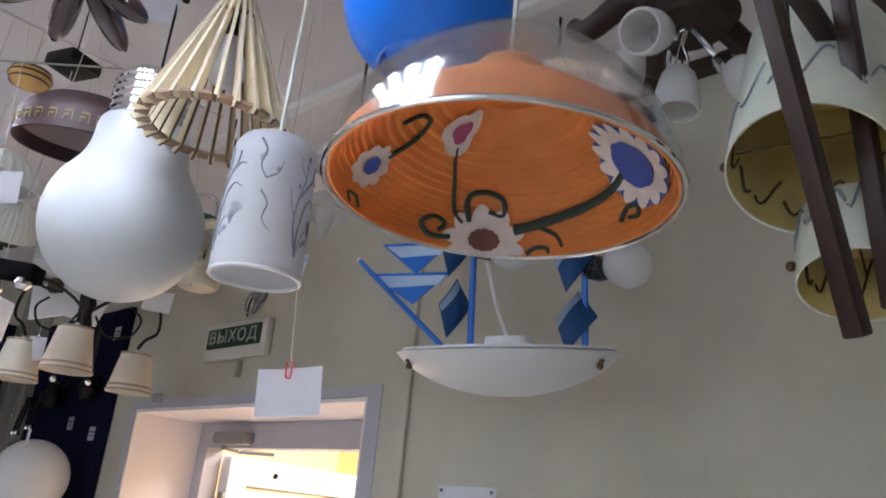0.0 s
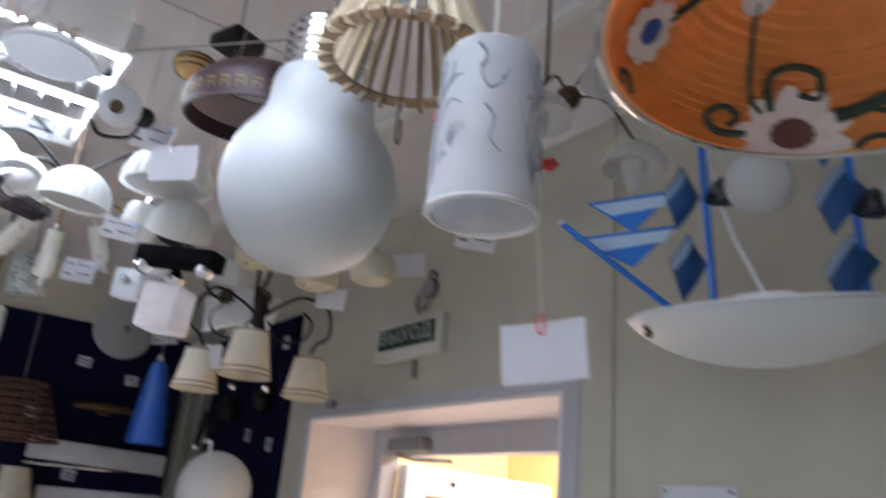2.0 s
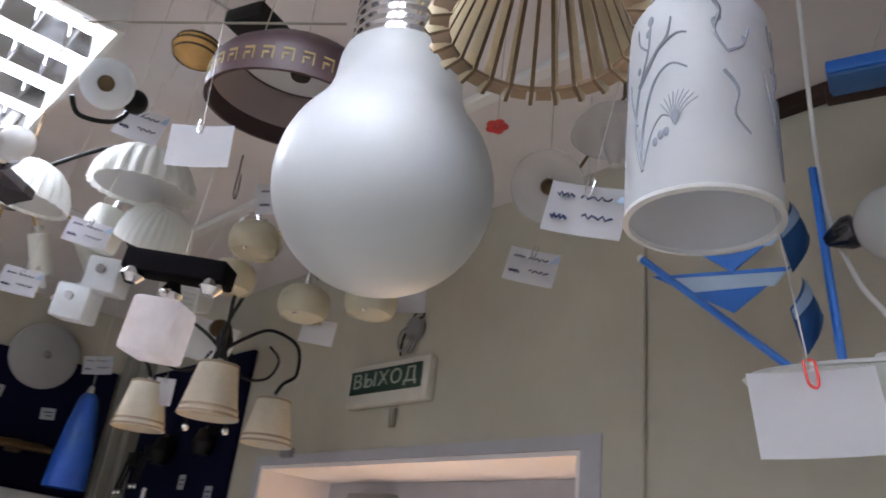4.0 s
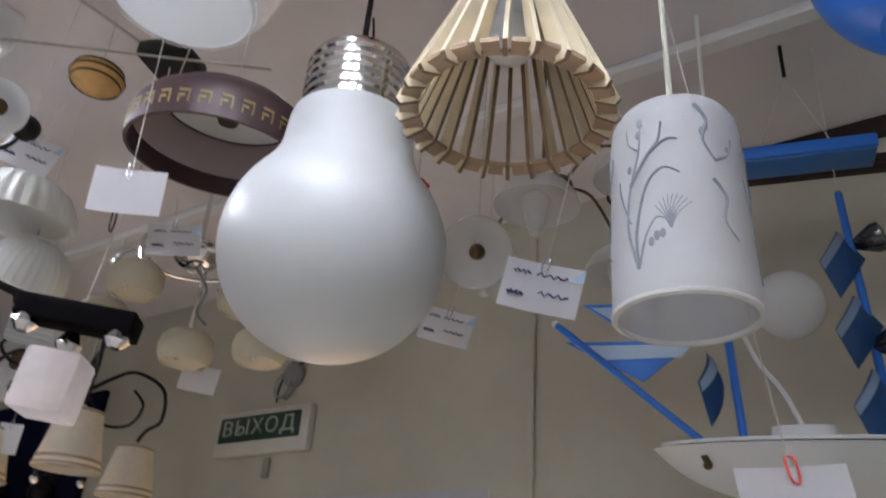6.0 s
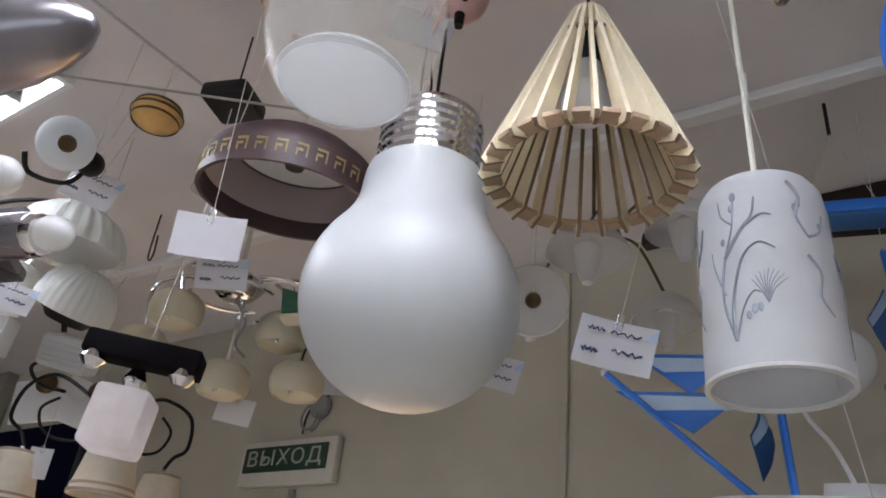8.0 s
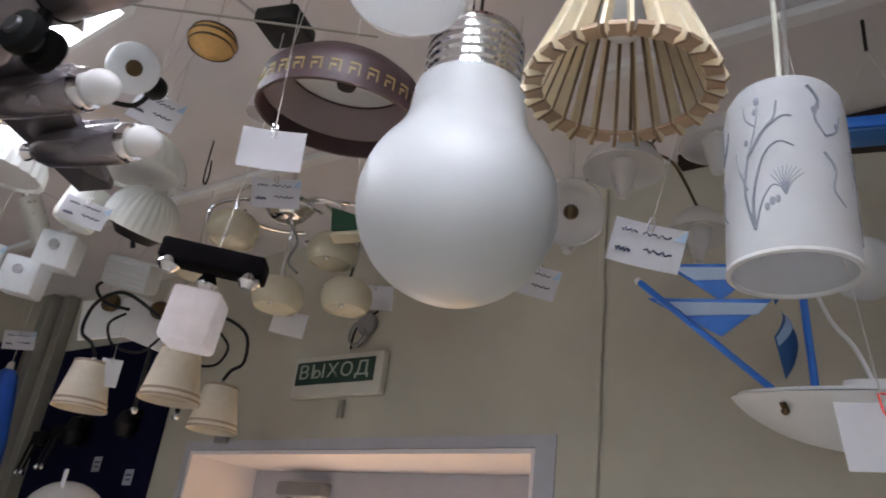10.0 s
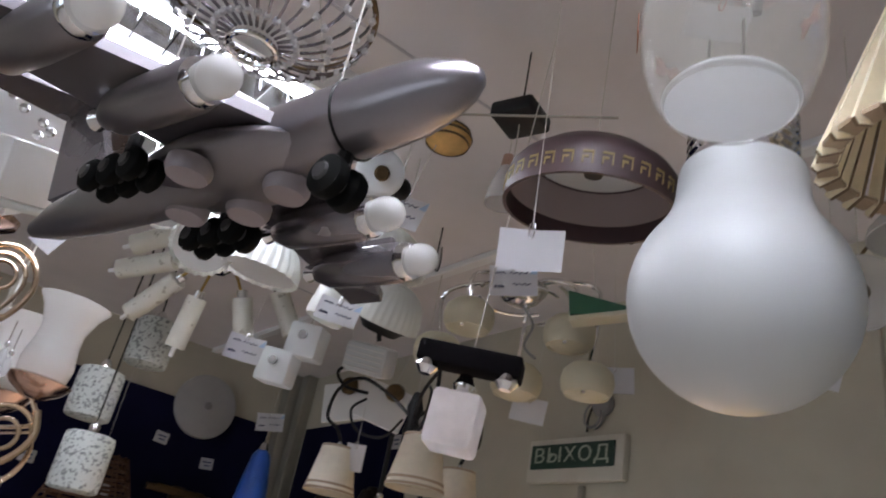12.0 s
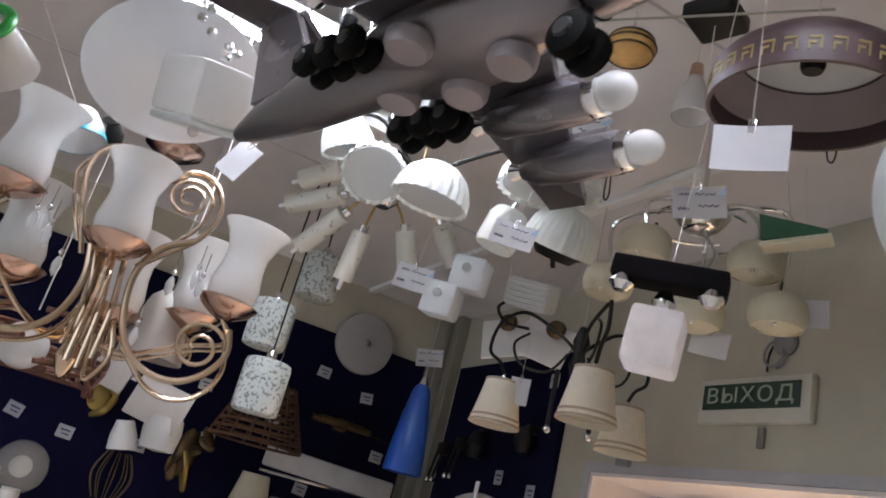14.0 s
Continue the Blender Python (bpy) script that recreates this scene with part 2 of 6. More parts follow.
def bend(pts, n=6):
    """Catmull-Rom points through the given ones."""
    pts = [Vector(p) for p in pts]
    out = []
    for i in range(len(pts) - 1):
        p0, p1, p2, p3 = pts[max(i - 1, 0)], pts[i], pts[i + 1], pts[min(i + 2, len(pts) - 1)]
        for k in range(n):
            t = k / n
            out.append(0.5 * (2 * p1 + (p2 - p0) * t + (2 * p0 - 5 * p1 + 4 * p2 - p3) * t * t + (3 * p1 - p0 - 3 * p2 + p3) * t ** 3))
    return out + [pts[-1]]


def plate(poly, t, m=None):
    """A flat board of thickness t with the outline poly in x, y."""
    bm = bmesh.new()
    lo = [bm.verts.new((x, y, -t / 2)) for x, y in poly]
    hi = [bm.verts.new((x, y, t / 2)) for x, y in poly]
    bm.faces.new(lo[::-1])
    bm.faces.new(hi)
    for i in range(len(poly)):
        j = (i + 1) % len(poly)
        bm.faces.new((lo[i], lo[j], hi[j], hi[i]))
    if m is not None:
        bm.transform(m)
    return bm


def joined(*bms):
    """Several meshes of one part made one."""
    out = bmesh.new()
    for b in bms:
        me = bpy.data.meshes.new("t")
        b.to_mesh(me)
        b.free()
        out.from_mesh(me)
        bpy.data.meshes.remove(me)
    return out


def moved(bm, m):
    bm.transform(m)
    return bm


def part(name, bm, material, parent=None, label="", smooth=True):
    bmesh.ops.recalc_face_normals(bm, faces=bm.faces)
    me = bpy.data.meshes.new(name)
    bm.to_mesh(me)
    bm.free()
    me.materials.append(material)
    if smooth:
        me.shade_smooth()
        me.set_sharp_from_angle(angle=radians(38))
    ob = new(name, me)
    if parent:
        ob.parent = parent
    return tagged(ob, label)


def thing(name, m, label, category, group=""):
    ob = new(name)
    ob.empty_display_size = 0.05
    ob.matrix_world = m if isinstance(m, Matrix) else Matrix.Translation(m)
    return tagged(ob, label, category, group)


def structure(name, bm, material, label="", smooth=False):
    ob = part(name, bm, material, None, label, smooth)
    return tagged(ob, label or name.replace("_", " "), name.split("_")[0], kind="structure")


def boxed(x0, x1, y0, y1, z0, z1, bev=0.0):
    return box(x1 - x0, y1 - y0, z1 - z0, ((x0 + x1) / 2, (y0 + y1) / 2, (z0 + z1) / 2), bev)


def hang(th, z, material, r=0.0012, top=None, dx=0.0, dy=0.0, name="cord"):
    """A cord from the local height z up to the ceiling."""
    up = CEIL - th.matrix_world.translation.z
    return part(name, tube(bend([(0, 0, z), (dx * 0.3, dy * 0.3, z + (up - z) * 0.4), (dx, dy, up)]), r, 6), material, th)


# ---- structure ----
XW, XE, YS, DL, DR, DT, DD = -1.62, 5.2, -7.0, -0.455, 0.772, 2.068, 0.33
structure("floor", boxed(XW - 0.2, XE + 0.2, YS - 0.2, 2.2, -0.1, 0), FLOOR, "grey tiled shop floor")
structure("ceiling", boxed(XW - 0.2, XE + 0.2, YS - 0.2, 0.0, CEIL, CEIL + 0.1), CEILING, "pale grey panelled shop ceiling")
structure("wall_north", joined(boxed(XW - 0.2, DL, 0, DD, 0, CEIL + 0.1), boxed(DR, XE + 0.2, 0, DD, 0, CEIL + 0.1), boxed(DL, DR, 0, DD, DT, CEIL + 0.1)), WALL, "beige painted wall round the exit door")
structure("wall_west", boxed(XW - 0.2, XW, YS - 0.2, 0, 0, CEIL), WALL, "beige painted side wall")
structure("wall_east", boxed(XE, XE + 0.2, YS - 0.2, 0, 0, CEIL), WALL, "beige painted side wall")
# unseen wall, left open in the middle so that world light comes in
structure("wall_south", joined(boxed(XW, XE, YS - 0.2, YS, 0, 0.8), boxed(XW, XE, YS - 0.2, YS, 2.65, CEIL)), WALL, "unseen back wall with a wide opening for light")
# ceiling seams and the cable duct on the ceiling
for k, (x, y) in enumerate(((-0.6, 0), (0.6, 0), (1.8, 0), (3.0, 0))):
    structure("trim_seam_%d" % k, boxed(x - 0.003, x + 0.003, -5.0, -0.45, CEIL - 0.002, CEIL + 0.001), TRIM, "thin dark ceiling panel joint")
structure("trim_duct", moved(box(6.2, 0.03, 0.018, (0, 0, 0), 0.003), pose(1.5, -0.36, CEIL - 0.009, 0, 0, 1.5)), WHITE, "white cable duct along the ceiling")
# dark strip that stands in for the shadow line at the wall top
structure("trim_cornice", boxed(1.1, XE, -0.03, -0.002, CEIL - 0.03, CEIL - 0.002), WENGE, "dark strip drawn for the shadow line under the ceiling")
structure("trim_wall_duct", boxed(0.905, 0.923, -0.012, -0.001, 0, CEIL - 0.002, 0.003), WALL, "painted cable duct up the wall")
# door reveal, casing, frame
structure("door_reveal", joined(boxed(DL + 0.001, DL + 0.012, 0.0, DD, 0, DT - 0.001), boxed(DR - 0.012, DR - 0.001, 0.0, DD, 0, DT - 0.001), boxed(DL + 0.012, DR - 0.012, 0.0, DD, DT - 0.012, DT - 0.001)), REVEAL, "pinkish white door reveal")
structure("trim_door_corner", joined(boxed(DL - 0.028, DL, -0.004, -0.0005, 0, DT + 0.028), boxed(DR, DR + 0.05, -0.004, -0.0005, 0, DT + 0.028), boxed(DL, DR, -0.004, -0.0005, DT, DT + 0.028)), TRIM, "grey painted edge round the doorway")
structure("door_frame", joined(boxed(DL + 0.013, DL + 0.075, DD - 0.07, DD, 0, DT - 0.013), boxed(DR - 0.075, DR - 0.013, DD - 0.07, DD, 0, DT - 0.013), boxed(DL + 0.075, DR - 0.075, DD - 0.07, DD, DT - 0.10, DT - 0.013)), TRIM, "grey door frame")
# corridor behind the door
structure("wall_corridor", joined(boxed(-1.6, 1.9, 1.9, 2.0, 0, 2.9), boxed(-1.7, -1.6, DD, 2.0, 0, 2.9), boxed(1.9, 2.0, DD, 2.0, 0, 2.9), boxed(-1.6, 1.9, DD, 1.9, 2.8, 2.9)), YELLOW, "yellow corridor walls behind the door")


def door_leaf():
    d = thing("door", pose(DL + 0.11, DD + 0.02, 0.01, 0, 0, 103), "white plastic glazed door standing wide open", "door")
    w, h, b, t = 0.92, 1.94, 0.10, 0.05
    for nm, bm in (("stile", boxed(0, b, 0, t, 0, h, 0.006)), ("stile", boxed(w - b, w, 0, t, 0, h, 0.006)), ("rail", boxed(b, w - b, 0, t, h - b, h, 0.006)), ("rail", boxed(b, w - b, 0, t, 0, 0.4, 0.006))):
        part(nm, bm, PVC, d)
    part("gasket", joined(boxed(b, w - b, 0.012, 0.02, h - b - 0.006, h - b), boxed(b, b + 0.004, 0.012, 0.02, 0.4, h - b - 0.012), boxed(w - b - 0.005, w - b, 0.012, 0.02, 0.4, h - b - 0.012)), GREYD, d, "dark rubber gasket")
    p = part("pane", boxed(b + 0.001, w - b - 0.001, 0.022, 0.03, 0.401, h - b - 0.001), PANE, d, "clear glass pane")
    p.visible_shadow = False
    part("hinge", lathe([(0, 0), (0.012, 0), (0.012, 0.09), (0, 0.09)], 12), GREYD, d).location = (-0.012, 0.01, h - 0.22)
    part("stud", ball(0.011), BLACK, d).location = (0.25, -0.004, h - 0.05)


door_leaf()


def door_closer():
    c = thing("door_closer", (DL + 0.27, DD - 0.09, DT - 0.07), "grey door closer with a folding arm on the frame", "door closer")
    part("body", box(0.20, 0.05, 0.045, (0, 0, 0), 0.01), GREYD, c)
    part("arm", tube([(-0.06, 0.0, -0.03), (-0.10, 0.10, -0.035)], 0.008), GREYD, c)
    part("arm", tube([(-0.10, 0.10, -0.035), (0.02, 0.17, -0.035)], 0.008), GREYD, c)


door_closer()


def exit_sign():
    s = thing("exit_sign", (0.14, -0.014, 2.267), "white exit sign with pale letters on dark green", "exit sign")
    part("board", box(0.335, 0.024, 0.115, (0.005, 0, -0.005), 0.004), mat("sign_board_white", (0.56, 0.52, 0.45), 0.5), s)
    part("panel", box(0.292, 0.006, 0.064, (0, -0.014, 0.004), 0.001), GREENS, s, "dark green panel")
    cu = bpy.data.curves.new("text", "FONT")
    cu.body, cu.size, cu.align_x, cu.align_y, cu.extrude, cu.space_character = "ВЫХОД", 0.062, "CENTER", "CENTER", 0.0008, 1.12
    ob = new("lettering_source", cu)
    me = ob.to_mesh().copy()
    bpy.data.objects.remove(ob)
    me.materials.append(SIGNL)
    t = new("lettering", me)
    t.parent, t.matrix_local = s, Matrix.Translation((0, -0.0182, 0.004)) @ Euler((radians(90), 0, 0)).to_matrix().to_4x4() @ Matrix.Diagonal((1.08, 0.88, 1, 1))
    tagged(t, "pale letters")
    part("bracket", box(0.018, 0.012, 0.05, (0.03, 0.006, -0.095), 0.002), ALU, s)
    lp = thing("wall_cable", (0.20, -0.012, 2.335), "grey coiled cable and box above the exit sign", "cable")
    part("box", lathe([(0, 0), (0.03, 0), (0.034, 0.012), (0.03, 0.02), (0, 0.022)], 20), GREYD, lp).matrix_local = pose(0.02, 0.01, 0.07, 90)
    pts = [(0.03 * math.cos(a), -0.006 - 0.002 * a, 0.04 + 0.034 * math.sin(a)) for a in [k * 0.35 - 1.5 for k in range(24)]]
    part("loop", tube(pts, 0.0035), GREYD, lp)
    part("lead", tube(bend([(0.03, -0.005, 0.09), (0.055, -0.005, 0.10), (0.03, -0.004, 0.12), (-0.02, -0.003, 0.05), (-0.025, -0.003, 0.0)]), 0.003), BLACKM, lp)


exit_sign()
# blue display boards in the corner
structure("trim_board_west", boxed(XW + 0.001, XW + 0.02, -3.2, -0.10, 0.3, 2.46, 0.002), NAVY, "navy blue display board on the side wall")
structure("trim_board_north", boxed(-1.42, -0.625, -0.02, -0.001, 0.3, 2.46, 0.002), NAVY, "navy blue display board beside the exit door")
structure("trim_profile", joined(boxed(-1.60, -1.53, -0.09, -0.03, 0.2, CEIL - 0.002, 0.004), boxed(-1.52, -1.46, -0.05, -0.002, 0.2, CEIL - 0.002, 0.004)), ALU, "grey aluminium corner profile")


def louvre_light(x, y, n):
    """A louvred light of n tubes; its width follows from them."""
    f = thing("ceiling_light", pose(x, y, CEIL), "louvred fluorescent ceiling light with lit white tubes", "ceiling light", "fluorescent lights")
    w = n * 0.07 + 0.02
    part("tray", joined(boxed(-w + 0.005, w - 0.005, -0.295, 0.295, -0.008, -0.002), boxed(-w, -w + 0.01, -0.30, 0.30, -0.075, -0.002), boxed(w - 0.01, w, -0.30, 0.30, -0.075, -0.002), boxed(-w + 0.01, w - 0.01, -0.30, -0.29, -0.075, -0.002), boxed(-w + 0.01, w - 0.01, 0.29, 0.30, -0.075, -0.002)), WHITE, f)
    for k in range(n):
        xx = (k - (n - 1) / 2) * 0.14
        part("tube", tube([(xx, -0.28, -0.035), (xx, 0.28, -0.035)], 0.013, 12), TUBE, f, "lit white tube")
        part("reflector", joined(moved(box(0.05, 0.57, 0.002, (0, 0, 0), 0), pose(xx - 0.045, 0, -0.045, 0, -58)), moved(box(0.05, 0.57, 0.002, (0, 0, 0), 0), pose(xx + 0.045, 0, -0.045, 0, 58))), CHROME, f, "mirror reflector", False)
    for k in range(9):
        yy = -0.24 + k * 0.06
        part("louvre", boxed(-w + 0.012, w - 0.012, yy - 0.001, yy + 0.001, -0.074, -0.05), CHROME, f, "mirror louvre blade", False)
    return f


# unseen light at a guessed place overhead, added to brighten the bulb's top
unseen_light = louvre_light(1.50, -1.46, 4)
# first copy is the visible fixture; the other three are unseen additions
for x, y in ((0.18, -1.28), (2.75, -2.2), (0.22, -3.5), (2.62, -4.2)):
    copy_thing(unseen_light, pose(x, y, CEIL))

# ---- hanging lamps over the aisle ----


def price_tag(m, w=0.085, h=0.055, inked=True, string=0.0, red=False, group="price tags"):
    """A paper price tag; string: length of the thread above it."""
    t = thing("price_tag", m, "white paper price tag with handwritten lines" if inked else "blank white paper price tag on a thread", "price tag", group)
    bm = bmesh.new()
    n = 6
    grid = [[bm.verts.new((-w / 2 + w * i / n, 0.004 * math.sin(3.0 * i / n + 0.5), -h * j / 3)) for i in range(n + 1)] for j in range(4)]
    for j in range(3):
        for i in range(n):
            bm.faces.new((grid[j][i], grid[j][i + 1], grid[j + 1][i + 1], grid[j + 1][i]))
    bmesh.ops.solidify(bm, geom=bm.faces[:], thickness=0.0006)
    part("card", bm, PAPER, t)
    if inked:
        for z, a, b in ((-0.27, -0.38, -0.16), (-0.27, -0.08, 0.30), (-0.64, -0.02, 0.36), (-0.72, -0.40, -0.20)):
            x0, x1, n = a * w, b * w, 9
            pts = [(x0 + (x1 - x0) * i / n, -0.0018, z * h + 0.045 * h * math.sin(2.4 * i + a * 9)) for i in range(n + 1)]
            part("writing", tube(pts, 0.0011 if z > -0.7 else 0.0016, 4), INK, t, "blue handwriting")
        part("corner_print", plate([(0.34 * w, 0), (0.5 * w, 0), (0.5 * w, 0.30 * h)], 0.0006, pose(0, -0.003, -0.3 * h, 90)), PALEB, t)
    part("clip", tube(bend([(-0.003, -0.002, 0.005), (-0.003, -0.004, -0.010), (0.002, -0.004, -0.012), (0.003, -0.003, 0.003), (0, 0, 0.006)], 4), 0.0009), RED if red else CHROME, t)
    if string:
        part("thread", tube([(0, 0, 0), (0, 0, string)], 0.0006, 5), CORDT, t)
    return t


def bulb_pendant():
    k = 0.113
    b = thing("pendant_lamp", (1.166, -0.856, 2.153), "giant light bulb pendant, matt white glass with a chrome screw cap", "pendant lamp")
    prof = [(k * math.sin(a), -k * math.cos(a)) for a in [i * 2.24 / 26 for i in range(27)]]
    prof += [(0.0805, 0.083), (0.0745, 0.096), (0.0700, 0.112), (0.0685, 0.130), (0.0675, 0.144), (0.0655, 0.152), (0.056, 0.156)]
    part("globe", lathe(prof, 64), OPAL, b)
    cap = [(0.0, 0.154)]
    for i in range(6):
        z = 0.154 + i * 0.0128
        cap += [(0.0565, z), (0.0595, z + 0.003), (0.0595, z + 0.0070), (0.0565, z + 0.0100)]
    cap += [(0.055, 0.233), (0.045, 0.241), (0.012, 0.245), (0.010, 0.257), (0, 0.259)]
    part("screw_cap", lathe(cap, 48), CHROME, b, "ribbed chrome screw cap")
    hang(b, 0.250, BLACK, 0.0022)
    rose = thing("ceiling_rose", (1.180, -0.850, 2.585), "pink glass ceiling rose with a black screw, on a cord", "ceiling rose")
    part("dome", lathe([(0.006, -0.026), (0.020, -0.022), (0.031, -0.012), (0.036, 0.002), (0.030, 0.022), (0.008, 0.034), (0, 0.035)], 32), mat("pink_glass", (0.62, 0.38, 0.38), 0.3, var=0.08), rose)
    part("screw", ball(0.005, (0.018, -0.016, -0.020), 6, 10), BLACK, rose, "black screw")
    part("grip", lathe([(0, -0.046), (0.006, -0.046), (0.007, -0.024), (0, -0.022)], 14), BLACK, rose, "black cord grip")
    hang(rose, 0.030, BLACK, 0.002)
    price_tag(pose(1.150, -0.875, 2.556, 12, 14, 38), 0.076, 0.05, False, 0.144, True)


bulb_pendant()


def slatted_pendant():
    R, n, h = 0.104, 24, 0.222
    c = thing("pendant_lamp", (1.357, -0.847, 2.249), "conical pendant of thin pale plywood fins with burnt edges", "pendant lamp")
    th, r1 = 0.0042, 0.020
    for i in range(n):
        a = i * math.tau / n
        bm = bmesh.new()
        prof = ((R - 0.022, 0.005), (R - 0.004, -0.002), (R + 0.001, 0.004), (r1, h), (r1 - 0.010, h))
        sides = [[bm.verts.new((r, y, z)) for r, z in prof] for y in (-th / 2, th / 2)]
        bm.faces.new(sides[0])
        bm.faces.new(sides[1][::-1])
        for k in range(5):
            bm.faces.new((sides[0][k], sides[0][(k + 1) % 5], sides[1][(k + 1) % 5], sides[1][k]))
        s = part("slat", moved(bm, pose(0, 0, 0, 0, 0, math.degrees(a))), WOODP, c, smooth=False)
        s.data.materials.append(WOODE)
        # undersides and inner edges take the burnt brown with inside shade in it
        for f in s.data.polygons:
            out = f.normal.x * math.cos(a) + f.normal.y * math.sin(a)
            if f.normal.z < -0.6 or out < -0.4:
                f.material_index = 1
        # piece of the lower ring between two fins
        da = math.tau / n
        seg = bmesh.new()
        lo, hi = [], []
        for z, row in ((0.005, lo), (0.010, hi)):
            for r, e in ((R - 0.017, 0.20), (R - 0.003, 0.20), (R - 0.003, 0.80), (R - 0.017, 0.80)):
                row.append(seg.verts.new((r * math.cos(a + e * da), r * math.sin(a + e * da), z)))
        seg.faces.new(lo)
        seg.faces.new(hi)
        for k in range(4):
            seg.faces.new((lo[k], lo[(k + 1) % 4], hi[(k + 1) % 4], hi[k]))
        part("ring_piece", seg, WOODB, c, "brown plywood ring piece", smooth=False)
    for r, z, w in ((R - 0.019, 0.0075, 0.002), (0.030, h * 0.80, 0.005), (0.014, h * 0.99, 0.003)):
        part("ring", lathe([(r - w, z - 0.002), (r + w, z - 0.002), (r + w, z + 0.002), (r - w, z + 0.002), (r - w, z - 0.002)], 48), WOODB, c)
    part("socket", lathe([(0, 0.146), (0.013, 0.146), (0.013, 0.16), (0.010, 0.19), (0, 0.195)], 20), BLACK, c)
    part("bulb", joined(ball(0.028, (0, 0, 0.100)), lathe([(0.023, 0.116), (0.016, 0.134), (0.0145, 0.148), (0, 0.148)], 24)), OPALG, c, "white opal light bulb")
    hang(c, 0.19, BLACK, 0.002)


slatted_pendant()


def floral_cylinder():
    z0, h, r = 2.026, 0.171, 0.0515
    c = thing("pendant_lamp", (1.508, -0.838, z0), "frosted glass cylinder pendant with grey floral print", "pendant lamp")
    prof = [(r, 0), (r * 0.985, 0.05), (r * 0.965, 0.10), (r * 0.95, h - 0.026), (r * 0.92, h - 0.013), (r * 0.82, h - 0.004), (r * 0.55, h), (0.008, h + 0.001)]
    part("shade", shell(prof, 0.003, 56), CYLGLASS, c)
    part("rim", lathe([(r + 0.0006, 0.0), (r + 0.0006, 0.003), (r - 0.0035, 0.003), (r - 0.0035, -0.0005), (r + 0.0006, 0.0)], 56), OPALG, c, "pale cut glass rim")

    def on(a, z):
        return (r * (1 - 0.05 * z / h) * math.cos(a), r * (1 - 0.05 * z / h) * math.sin(a), z)

    def stroke(pts, w=0.0007):
        part("print_line", tube([on(p.x, p.y) for p in bend([(q[0], q[1], 0) for q in pts], 5)], w * 1.35, 5, 0.5), GREYP, c, "grey printed floral line")

    for a0, m in ((-1.35, 1), (0.75, 1), (2.85, 1)):
        def at(da, z):
            return (a0 + m * da, z)
        stroke([at(-0.50, 0.022), at(-0.66, 0.055), at(-0.62, 0.085), at(-0.45, 0.115), at(-0.40, 0.14)], 0.0010)
        stroke([at(-0.50, 0.022), at(-0.52, 0.05), at(-0.35, 0.085), at(-0.1, 0.098), at(0.14, 0.092)], 0.0011)
        stroke([at(-0.50, 0.022), at(-0.38, 0.045), at(-0.22, 0.058), at(-0.1, 0.056)])
        stroke([at(-0.60, 0.09), at(-0.30, 0.112), at(-0.14, 0.122), at(-0.08, 0.138)], 0.0013)
        stroke([at(-0.28, 0.113), at(-0.02, 0.122), at(0.14, 0.121)], 0.0010)
        stroke([at(-0.62, 0.06), at(-0.80, 0.085), at(-0.85, 0.10)])
        stroke([at(-0.45, 0.118), at(-0.62, 0.128), at(-0.66, 0.142)])
        stroke([at(0.42, 0.152), at(0.58, 0.138), at(0.50, 0.120), at(0.66, 0.104)], 0.0012)
        stroke([at(0.60, 0.088), at(0.78, 0.074), at(0.72, 0.055), at(0.92, 0.042)], 0.0010)
        stroke([at(0.66, 0.104), at(0.90, 0.112), at(1.0, 0.128)], 0.0009)
        for k in range(9):
            b = -0.75 + k * 0.19
            stroke([at(-0.02, 0.048), at(-0.02 + 0.30 * math.sin(b) * 0.5, 0.048 + 0.016 * math.cos(b)), at(0.02 + 0.36 * math.sin(b), 0.048 + 0.027 * math.cos(b))], 0.00045)
        for da, z, s in ((-0.40, 0.142, 0.0035), (-0.44, 0.132, 0.003), (-0.30, 0.040, 0.0028), (-0.22, 0.044, 0.003), (-0.14, 0.045, 0.0028), (-0.62, 0.105, 0.0026), (0.50, 0.128, 0.0030), (0.56, 0.132, 0.0026), (0.90, 0.116, 0.0026)):
            p = on(*at(da, z))
            part("print_bud", moved(ball(s, n=6, seg=10), Matrix.Translation(p) @ pose(0, 0, 0, 0, 0, math.degrees(a0 + m * da)) @ Matrix.Diagonal((0.15, 0.8, 1.3, 1))), GREYP, c)
    part("socket", lathe([(0, h - 0.06), (0.013, h - 0.06), (0.015, h - 0.03), (0.015, h - 0.006), (0, h - 0.004)], 20), WHITE, c)
    part("bulb_tip", ball(0.0085, (0, 0, h - 0.075)), CHROME, c, "bright metal lamp tip")
    hang(c, h, CORD, 0.0026, dx=-0.015, dy=0.02)


floral_cylinder()


